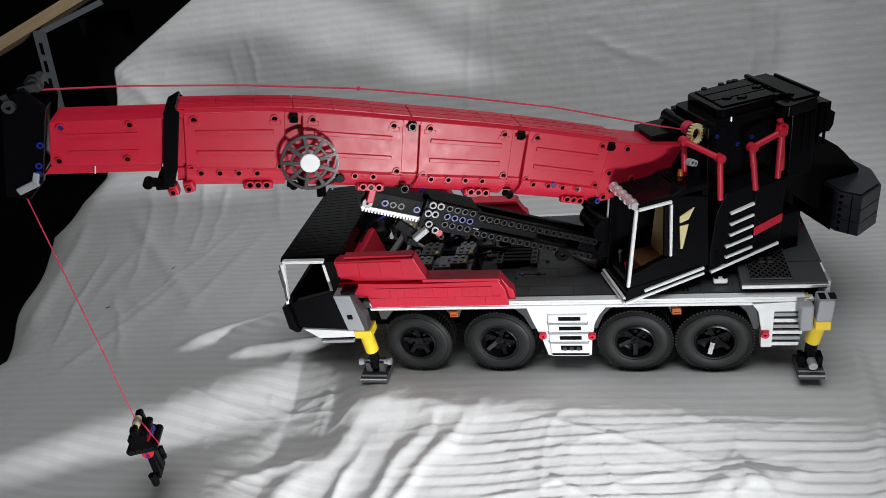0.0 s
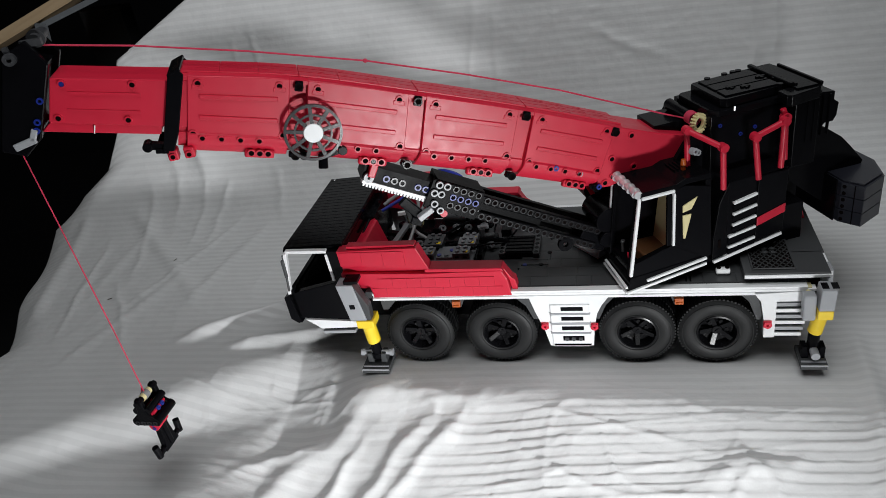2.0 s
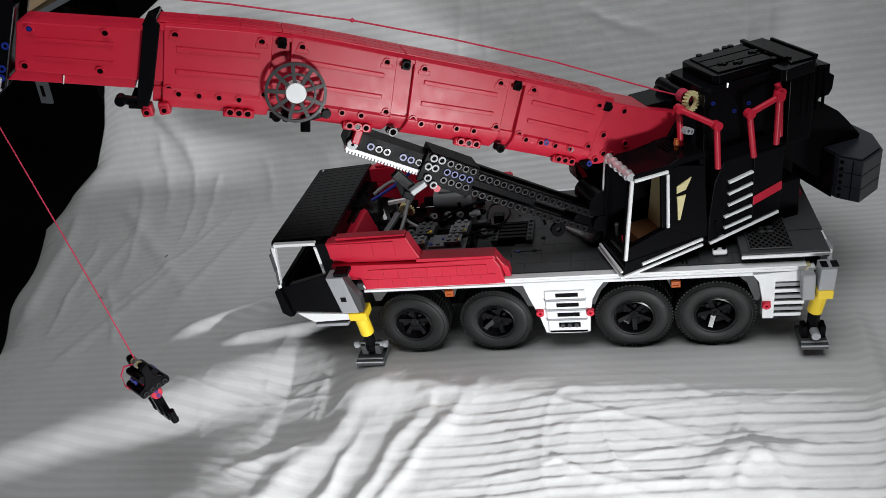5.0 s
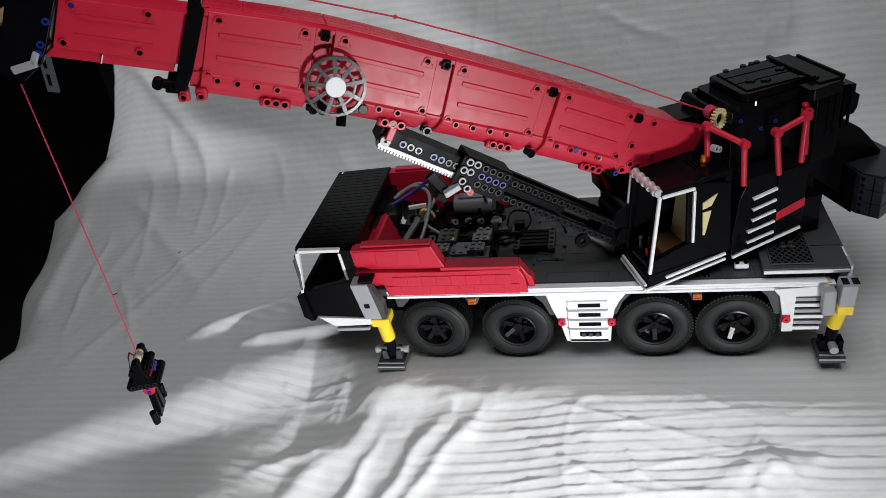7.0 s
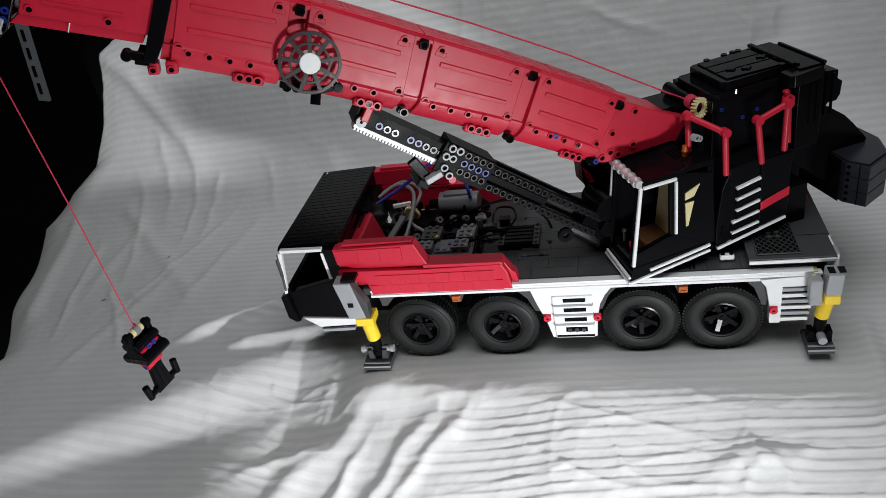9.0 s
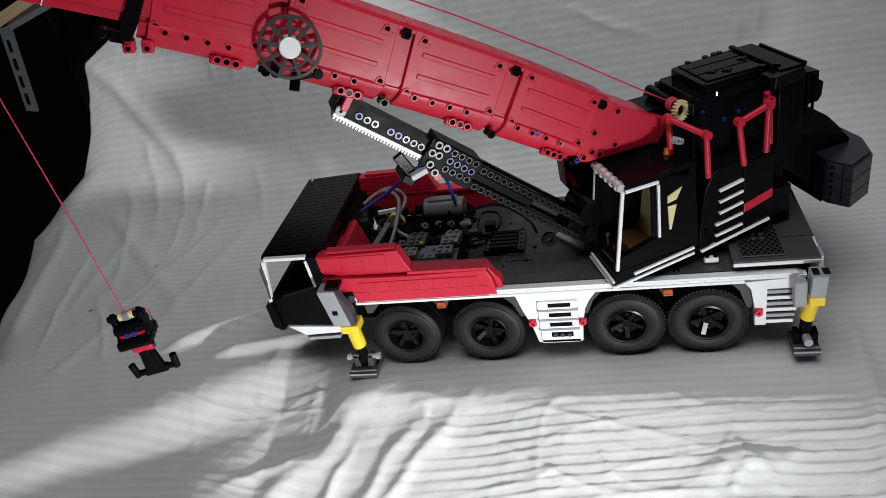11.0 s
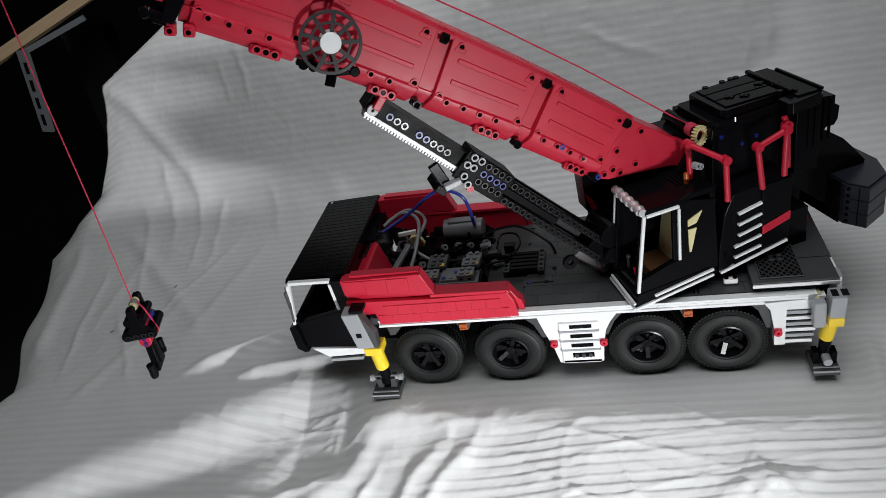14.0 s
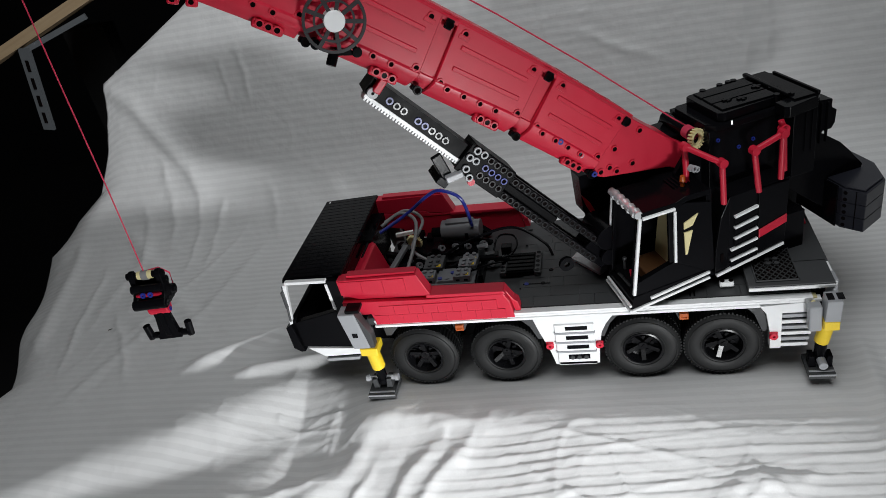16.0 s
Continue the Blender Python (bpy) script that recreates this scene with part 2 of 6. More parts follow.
CREASES = [(0.009, (-0.205, -0.215), (-0.045, -0.030), 0.015), (0.006, (-0.135, -0.200), (-0.060, -0.090), 0.007), (0.006, (-0.100, -0.200), (0.010, -0.070), 0.008),
           (0.005, (-0.050, -0.170), (0.060, -0.055), 0.007), (0.004, (-0.190, -0.130), (-0.110, -0.085), 0.006), (0.005, (-0.08, -0.035), (0.06, -0.050), 0.008),
           (0.004, (0.010, -0.045), (0.040, -0.085), 0.006), (0.005, (0.30, -0.118), (0.38, -0.105), 0.007), (0.004, (0.365, -0.130), (0.33, -0.095), 0.005), (0.004, (0.34, -0.110), (0.32, -0.135), 0.005),
           (0.0025, (0.004, 0.73), (-0.017, 0.46), 0.005), (0.002, (0.034, 0.70), (0.030, 0.56), 0.004), (0.003, (-0.374, 0.68), (-0.368, 0.60), 0.004), (0.0022, (-0.41, 0.66), (-0.405, 0.60), 0.004),
           (0.003, (0.392, 0.72), (0.402, 0.54), 0.006), (0.0022, (0.425, 0.72), (0.432, 0.56), 0.005), (0.003, (0.185, 0.625), (0.275, 0.586), 0.005), (0.003, (-0.56, 0.50), (-0.53, 0.36), 0.006),
           (0.003, (-0.50, 0.47), (-0.47, 0.30), 0.005), (0.0035, (-0.45, 0.43), (-0.44, 0.30), 0.006), (0.003, (-0.60, 0.42), (-0.52, 0.20), 0.006), (0.003, (-0.40, 0.36), (-0.47, 0.12), 0.005),
           (0.003, (-0.52, 0.16), (-0.42, 0.02), 0.005), (0.0025, (-0.36, 0.46), (-0.33, 0.36), 0.005), (0.003, (-0.62, 0.28), (-0.55, 0.06), 0.005)]


def cloth_crease(p, a, b, width):
    """A sharper crest from a to b, that fades at both ends."""
    dx, dy = b[0] - a[0], b[1] - a[1]
    L = math.hypot(dx, dy)
    s = ((p[0] - a[0]) * dx + (p[1] - a[1]) * dy) / (L * L)
    if s < -0.2 or s > 1.2:
        return 0.0
    bow = 0.35 * width * math.sin(7 * s + 40 * a[0]) + 0.25 * width * math.sin(17 * s + 90 * a[1])
    d = abs(((p[0] - a[0]) * dy - (p[1] - a[1]) * dx) / L + bow) / width
    if d > 6:
        return 0.0
    end = min(1.0, max(0.0, (s + 0.2) / 0.35)) * min(1.0, max(0.0, (1.2 - s) / 0.35))
    return end * math.exp(1 - math.sqrt(1 + d * d * 2.2))


def sheet_relief(x, q):
    p = (x, q)
    r = max(abs(x - 0.165) / 0.275, abs(q - 0.09) / 0.155)
    near_truck = max(0.0, 1 - r ** 4)
    near_truck *= near_truck * (3 - 2 * near_truck)
    h = 0.0
    for high, a, b, wide in FOLDS:
        h += high * cloth_fold(p, a, b, wide)
    for high, a, b, wide in CREASES:
        h += high * cloth_crease(p, a, b, wide)
    d = float(np.interp(x, EDGE_X, EDGE_Y)) + 0.010 * noise.noise(Vector((x * 9, 4, 0))) - q
    low = min(1.0, max(0.0, (-0.02 - x) / 0.22))
    low = low * low * (3 - 2 * low)
    h -= (0.62 + 0.16 * low) * (soft(d) - 1.0 * low * soft(d - 0.046))
    v = Vector((x, q, 0))
    h += 0.009 * noise.noise(v * 2.6)
    h += 0.0016 * noise.noise(Vector((x * 4 + 5, q * 9, 1)))
    crumple = 0.45 + 0.9 * math.exp(-((x + 0.06) / 0.12) ** 2) if q < -0.02 else 0.30
    mask = max(0.0, 0.35 + noise.noise(Vector((x * 3.5, q * 3.5, 50))))
    for k, (ax, ay, power, high) in enumerate(((7, 15, 16, 0.0045), (11, -8, 18, 0.0040), (-6, 18, 20, 0.0035), (19, 30, 12, 0.0022), (34, 46, 9, 0.0012))):
        n = noise.noise(Vector((x * ax + q * 0.6 * ay, q * ay - x * 0.4 * ax, 13.0 * k)))
        h += high * crumple * mask * (1 - abs(n)) ** power
    h += 0.0008 * crumple * noise.noise(Vector((x * 40, q * 55, 9)))
    if q < -0.02 and x > -0.35:
        # fine tucks that run along the sheet
        p = (q - 0.045 * x + 0.0035 * noise.noise(Vector((x * 5, q * 8, 70)))) / 0.0085
        f = p - math.floor(p)
        on = min(1.0, (-0.035 - q) / 0.03) * min(1.0, max(0.0, (x + 0.09) / 0.20))
        if on > 0:
            h += 0.0017 * on * max(0.30, 0.8 + 0.7 * noise.noise(Vector((x * 5, math.floor(p) * 0.7, 80)))) * f ** 1.4 * min(1.0, (1 - f) / 0.22)
    h -= 0.03 * max(0.0, -0.30 - x) * min(1.0, max(0.0, (0.30 - q) / 0.2))
    return h * (1 - near_truck) - 0.001


def left_edge(q):
    k = [(-0.8, -0.80), (-0.2, -0.70), (0.03, -0.62), (0.14, -0.68), (0.36, -0.775), (0.43, -0.735), (0.475, -0.685), (0.55, -0.660), (0.668, -0.630), (0.70, -0.575), (0.76, -0.47), (0.90, -0.25), (1.1, 0.1)]
    return float(np.interp(q, [a for a, _ in k], [b for _, b in k])) + 0.012 * noise.noise(Vector((q * 9, 0.5, 0)))


def sheet():
    nx = 640
    rows = [*np.arange(-0.75, -0.25, 0.010), *np.arange(-0.25, -0.01, 0.0013), *np.arange(-0.01, 0.0, 0.004), *np.arange(0.0, 0.72, 0.004), *np.arange(0.72, 1.1, 0.010)]
    nq = len(rows) - 1
    verts, uvs, faces = [], [], []
    for j in range(nq + 1):
        q = float(rows[j])
        x0, x1 = left_edge(q), 1.25
        for i in range(nx + 1):
            s = i / nx
            x = x0 + (x1 - x0) * s
            y, z, ny, nz = sheet_at(x, q)
            h = sheet_relief(x, q)
            drop = max(0.0, 1 - (x - x0) / 0.05)
            verts.append((x - 0.01 * drop, y + ny * h, z + nz * h - 0.02 * drop ** 2))
            uvs.append((x, q - (0.06 - 0.045 * min(1.0, max(0.0, (q - 0.25) / 0.3))) * x))
    for j in range(nq):
        for i in range(nx):
            a = j * (nx + 1) + i
            faces.append((a, a + 1, a + nx + 2, a + nx + 1))
    me = bpy.data.meshes.new("bed_sheet")
    me.from_pydata(verts, [], faces)
    layer = me.uv_layers.new(name="weave")
    for loop in me.loops:
        layer.data[loop.index].uv = uvs[loop.vertex_index]
    me.polygons.foreach_set("use_smooth", [True] * len(me.polygons))
    me.materials.append(CLOTH)
    ob = new("bed_sheet", me)
    mod = ob.modifiers.new("hem", "SOLIDIFY")
    mod.thickness, mod.offset = 0.0012, -1
    tagged(ob, "creased white striped cotton sheet draped as a backdrop", "sheet", kind="structure")


def room():
    # the room's darkness is put into the colour of these surfaces
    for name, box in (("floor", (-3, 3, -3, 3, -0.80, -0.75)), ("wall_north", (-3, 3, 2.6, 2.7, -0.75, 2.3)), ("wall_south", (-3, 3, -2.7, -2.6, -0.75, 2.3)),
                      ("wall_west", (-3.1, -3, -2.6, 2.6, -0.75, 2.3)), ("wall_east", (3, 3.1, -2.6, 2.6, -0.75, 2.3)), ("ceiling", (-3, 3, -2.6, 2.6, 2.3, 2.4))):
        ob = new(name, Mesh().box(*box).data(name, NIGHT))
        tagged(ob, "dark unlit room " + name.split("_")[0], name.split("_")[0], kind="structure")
    t = Mesh().box(-0.50, 1.2, -0.03, 0.30, -0.085, -0.06)
    for x in (-0.5, 1.12):
        for y in (-0.02, 0.22):
            t.box(x, x + 0.06, y, y + 0.06, -0.75, -0.085)
    tagged(new("table", t.data("table", WOOD)), "plain wooden table under the sheet", "table")


def shelf():
    ob = new("shelf")
    ob.matrix_basis = pose(-0.856, 0.60, 0.31)
    tagged(ob, "pale wooden shelf board on a grey steel bracket", "shelf")
    part("board", Mesh().box(-0.7, 0.42, 0.0, 0.22, 0.0, 0.020), WOOD, ob, m=pose(0.004, 0, 0.004, 0, -19, 10), bevel=0.001)
    br = part("bracket", Mesh().box(-0.012, 0.012, 0.0, 0.006, -0.165, 0.0).bar((0.002, 0.003, -0.004), (0.130, 0.028, 0.058), 0.005, 0.010), STEEL, ob, "grey steel shelf bracket", pose(0, 0, -0.002, 0, 10, 0))
    for z in (-0.15, -0.115, -0.08, -0.045):
        part("slot", Mesh().box(-0.003, 0.003, -0.002, 0.001, z, z + 0.022), HOLE, br)
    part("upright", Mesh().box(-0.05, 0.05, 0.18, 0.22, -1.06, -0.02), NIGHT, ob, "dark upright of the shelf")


sheet()
room()
shelf()

# ---- crane ----
TRUCK = pose(0, 0, 0, 0, 0, 1.5)
TURRET = pose(0, 0, 0, 0, 0, 25.4)
S = 0.008
crane = tagged(new("model_crane"), "red, black and white building-brick mobile crane on a white sheet", "toy crane")
HUBS = (-0.001, 0.0915, 0.2365, 0.3165)
WIDE = 0.192


def tp(name, mesh, mat, label="", bevel=0.0005, parent=None, smooth=False):
    """A part in the truck's own axes."""
    return part(name, mesh, mat, parent or crane, label, None if parent else TRUCK, bevel, smooth)


def up(name, mesh, mat, label="", bevel=0.0005, parent=None, smooth=False):
    """A part in the turret's own axes."""
    return part(name, mesh, mat, parent or crane, label, None if parent else TURRET, bevel, smooth)


def both(build):
    """The same piece on the near and on the far side."""
    build(lambda y: y)
    build(lambda y: WIDE - y)


def wheels():
    tyre = Mesh()
    R = 0.0396
    tyre.lathe([(0.002, 0.0205), (0.0005, 0.024), (0.0, 0.030), (0.0015, 0.0355), (0.0045, 0.0384), (0.010, R - 0.0009), (0.024, R - 0.0009), (0.0295, 0.0384), (0.0325, 0.0355), (0.034, 0.030), (0.0335, 0.024), (0.032, 0.0205)], (0, 0, 0), n=56)
    tread = Mesh()
    for k in range(62):
        a = 2 * math.pi * k / 62
        for y0, y1, off in ((0.0035, 0.0155, 0.0), (0.0185, 0.0305, 0.5)):
            b = a + off * 2 * math.pi / 62
            w = 0.026
            p = [(rr * math.cos(b + s * w), y, rr * math.sin(b + s * w)) for rr in (R - 0.0016, R) for y in (y0, y1) for s in (-1, 1)]
            tread.add(p, [(0, 1, 3, 2), (4, 6, 7, 5), (0, 4, 5, 1), (2, 3, 7, 6), (0, 2, 6, 4), (1, 5, 7, 3)])
    tyre = tyre.data("tyre", RUBBER, True)
    tread = tread.data("tread", RUBBER)
    wall = Mesh()
    for r in (0.0222, 0.0345):
        wall.ring((0, 0.0010, 0), (0, 1, 0), r, r + 0.0005, 0.0014, 48)
    wall = wall.data("sidewall_rib", RUBBER, True)
    rim = Mesh().lathe([(0.001, 0.0206), (0.0005, 0.0190), (0.004, 0.0182), (0.011, 0.0165), (0.013, 0.0), (0.030, 0.0), (0.032, 0.0206)], (0, 0, 0), n=40, closed=False)
    rim = rim.data("rim", GLOSS, True)
    spokes = Mesh()
    for k in range(5):
        a = 2 * math.pi * k / 5 + 0.3
        c, s = math.cos(a), math.sin(a)
        spokes.bar((0.005 * c, 0.0085, 0.005 * s), (0.0178 * c, 0.0045, 0.0178 * s), 0.0046, 0.004, (0, 1, 0))
        b = a + 0.45
        spokes.rod((0.0095 * math.cos(b), 0.008, 0.0095 * math.sin(b)), (0.0095 * math.cos(b), 0.013, 0.0095 * math.sin(b)), 0.0024, 10)
    spokes = spokes.data("spokes", GLOSS, True)
    hub = Mesh().rod((0, 0.0055, 0), (0, 0.013, 0), 0.0048, 16).bar((0, 0.0052, -0.0022), (0, 0.0052, 0.0022), 0.0014, 0.001, (0, 1, 0))
    hub = hub.data("hub", GLOSS, True)
    for k, x in enumerate(HUBS):
        for side in (0, 1):
            m = TRUCK @ pose(x, 0.0 if not side else WIDE, 0.0396, 0, 17 * k, 180 * side)
            w = part("wheel", tyre, None, crane, "black rubber tyre with block tread on a gloss rim", m)
            part("sidewall_rib", wall, None, w)
            tagged(part("tread", tread, None, w, "block tread"), kind="stuff")
            r = part("rim", rim, None, w, "gloss black spoked rim")
            part("spokes", spokes, None, w)
            part("hub", hub, None, w)
        tp("axle", Mesh().rod((x, 0.03, 0.0396), (x, WIDE - 0.03, 0.0396), 0.006, 10).box(x - 0.012, x + 0.012, 0.05, WIDE - 0.05, 0.03, 0.05), BLACK)


def chassis():
    tp("frame", Mesh().box(-0.07, 0.40, 0.045, WIDE - 0.045, 0.035, 0.084), BLACK)
    tp("inner_body", Mesh().box(-0.06, 0.40, 0.014, WIDE - 0.014, 0.080, 0.089), DARK)

    def skirts(f):
        rail = tp("skirt_rail", Mesh().box(-0.0465, 0.3975, *sorted((f(0.0006), f(0.008))), 0.0905, 0.0955), WHITE, "white skirt rail of long bricks", bevel=0)
        x, k = -0.047, 0
        for w in (0.032, 0.048, 0.064, 0.048, 0.032, 0.064, 0.048, 0.016, 0.064, 0.029):
            tp("rail_brick", Mesh().box(x, x + w - 0.00035, *sorted((f(-0.0002), f(0.0080))), 0.0932, 0.0959).box(x + 0.008, x + w + 0.0076, *sorted((f(-0.0002), f(0.0080))), 0.0904, 0.0930), WHITE, parent=rail, bevel=0)
            x += w
        tp("skirt_step", Mesh().box(-0.047, 0.350, *sorted((f(-0.0015), f(0.006))), 0.0872, 0.0903), WHITE)
        tp("arch_front", Mesh().side([(-0.042, 0.087), (0.128, 0.087), (0.131, 0.07), (0.136, 0.055), (0.128, 0.055), (0.121, 0.072), (0.112, 0.0815), (0.054, 0.0815), (0.050, 0.072), (0.041, 0.072), (0.037, 0.0815), (-0.024, 0.0815), (-0.034, 0.070), (-0.040, 0.070)], *sorted((f(0.006), f(0.03)))), DARK)
        tp("arch_rear", Mesh().side([(0.196, 0.087), (0.352, 0.087), (0.359, 0.066), (0.362, 0.052), (0.354, 0.052), (0.346, 0.074), (0.338, 0.0825), (0.282, 0.0825), (0.278, 0.072), (0.274, 0.072), (0.270, 0.0825), (0.214, 0.0825), (0.205, 0.072), (0.198, 0.055), (0.192, 0.055)], *sorted((f(0.006), f(0.03)))), DARK)
        pan = tp("side_panel", Mesh().side([(0.1255, 0.0872), (0.2087, 0.0872), (0.2010, 0.0765), (0.1958, 0.0653), (0.1925, 0.045), (0.1909, 0.0238), (0.1445, 0.0238), (0.1395, 0.045), (0.1313, 0.0678)], *sorted((f(0.0), f(0.012)))), WHITE, "white louvred side panel")
        y = sorted((f(-0.0022), f(0.001)))
        yd = sorted((f(-0.0026), f(0.0)))
        for z in (0.074, 0.0615, 0.0490):
            tp("louvre", Mesh().box(0.1475, 0.1885, *y, z - 0.0055, z + 0.0045), WHITE, parent=pan)
            tp("slot", Mesh().box(0.1585, 0.1815, *yd, z - 0.0025, z + 0.0022), BLACK, parent=pan, bevel=0)
            tp("grille_bar", Mesh().box(0.1465, 0.1890, *yd, z - 0.0072, z - 0.0056), GREY, parent=pan, bevel=0)
        tp("louvre", Mesh().box(0.148, 0.1885, *y, 0.0245, 0.041), WHITE, parent=pan)
        tp("step_slot", Mesh().box(0.149, 0.1885, *yd, 0.0258, 0.0282), BLACK, parent=pan, bevel=0)
        tp("stud_plate", Mesh().box(0.159, 0.1815, *yd, 0.0325, 0.0385), BLACK, parent=pan, bevel=0)
        for k in range(3):
            tp("stud", Mesh().rod((0.163 + k * 0.0073, f(-0.0028), 0.0355), (0.163 + k * 0.0073, f(-0.0045), 0.0355), 0.0022, 12), DARK, parent=pan, bevel=0)
        for x, z in ((0.1405, 0.0515), (0.1925, 0.0505), (0.3635, 0.0515)):
            tp("red_reflector", Mesh().ring((x, f(-0.002), z), (0, 1, 0), 0.0012, 0.0040, 0.004, 16).box(x - 0.004, x + 0.004, *sorted((f(-0.0016), f(0.0))), z - 0.004, z + 0.004), RED, "round red reflector")
        for x in (0.0455, 0.2785):
            m = tp("side_marker", Mesh().box(x - 0.0045, x + 0.0045, *sorted((f(0.002), f(0.008))), 0.0745, 0.082).box(x - 0.003, x + 0.003, *sorted((f(0.001), f(0.004))), 0.076, 0.0775), ORANGE, "orange side marker lamp")
        rear = tp("rear_panel", Mesh().side([(0.3498, 0.0872), (0.398, 0.0905), (0.398, 0.078), (0.371, 0.078), (0.371, 0.034), (0.3606, 0.034), (0.3600, 0.055), (0.356, 0.078)], *sorted((f(0.0), f(0.01)))), WHITE, "white rear corner panel with dark louvres")
        for k in range(6):
            z = 0.075 - k * 0.0072
            tp("louvre", Mesh().box(0.371, 0.402 - 0.0012 * k, *sorted((f(0.0005), f(0.008))), z - 0.0030, z + 0.0008), WHITE if k % 2 else GREY, parent=rear, bevel=0)
            tp("slot", Mesh().box(0.371, 0.400 - 0.0012 * k, *sorted((f(0.003), f(0.009))), z - 0.0062, z - 0.0031), BLACK, parent=rear, bevel=0)
    both(skirts)


def fenders():
    def one(f):
        ys = sorted((f(0.0005), f(0.015)))
        up_ = tp("upper_fender", Mesh().side([(-0.077, 0.1505), (0.0120, 0.1520), (0.0180, 0.1370), (0.0230, 0.1255), (-0.010, 0.1275), (-0.012, 0.1310), (-0.0757, 0.1310)], *ys), RED, "red smooth tiled fender")
        tp("fender_lip", Mesh().side([(-0.0757, 0.1300), (-0.0120, 0.1300), (-0.010, 0.1265), (0.0230, 0.1245), (0.0230, 0.1225), (-0.0757, 0.1225)], *sorted((f(0.004), f(0.015)))), RED)
        tp("lower_fender", Mesh().side([(-0.0765, 0.1232), (0.0200, 0.1210), (0.100, 0.1225), (0.1055, 0.1115), (0.1085, 0.0918), (-0.0440, 0.0918), (-0.0470, 0.1060), (-0.0600, 0.1090), (-0.0765, 0.1130)], *sorted((f(-0.0012), f(0.014)))), RED)
        tp("fender_ledge", Mesh().side([(0.0180, 0.1262), (0.1000, 0.1252), (0.1025, 0.1215), (0.0180, 0.1222)], *sorted((f(-0.0005), f(0.017)))), RED)
        tp("fender_end", Mesh().side([(0.1005, 0.1250), (0.1065, 0.1090), (0.1090, 0.0962), (0.1150, 0.0962), (0.1130, 0.1080), (0.1090, 0.1110)], *sorted((f(0.004), f(0.016)))), RED)
        tile = Mesh().box(0.0, 0.0158, -0.0007, 0.0, 0.0, 0.0118).data("tile", RED)
        wide = Mesh().box(0.0, 0.0238, -0.0007, 0.0, 0.0, 0.0168).data("tile", RED)
        near = f(0) == 0
        for r, z in enumerate((0.0922, 0.1042)):
            for k in range(9):
                x = -0.044 + 0.0160 * k + 0.008 * (r % 2)
                if x + 0.0158 < 0.104 - 0.002 * r:
                    part("tile", tile, None, up_, "", pose(x, f(-0.0014) if near else f(-0.0021), z))
        for k in range(3):
            part("tile", wide, None, up_, "", pose(-0.074 + 0.0240 * k, f(0.0003) if near else f(-0.0004), 0.1322))
        tp("fender_rail", Mesh().box(-0.066, 0.010, *sorted((f(0.004), f(0.014))), 0.1510, 0.1545), RED)
    both(one)
    tp("bulkhead", Mesh().side([(-0.075, 0.09), (-0.052, 0.09), (-0.064, 0.135), (-0.075, 0.130)], 0.02, 0.105), RED, "dark red slanted bulkhead behind the cab")
    tp("bulkhead_back", Mesh().box(-0.076, -0.066, 0.105, WIDE - 0.02, 0.090, 0.136), BLACK)
    tp("bulkhead_rib", Mesh().side([(-0.051, 0.09), (-0.047, 0.09), (-0.060, 0.135), (-0.064, 0.135)], 0.03, 0.10), RED)


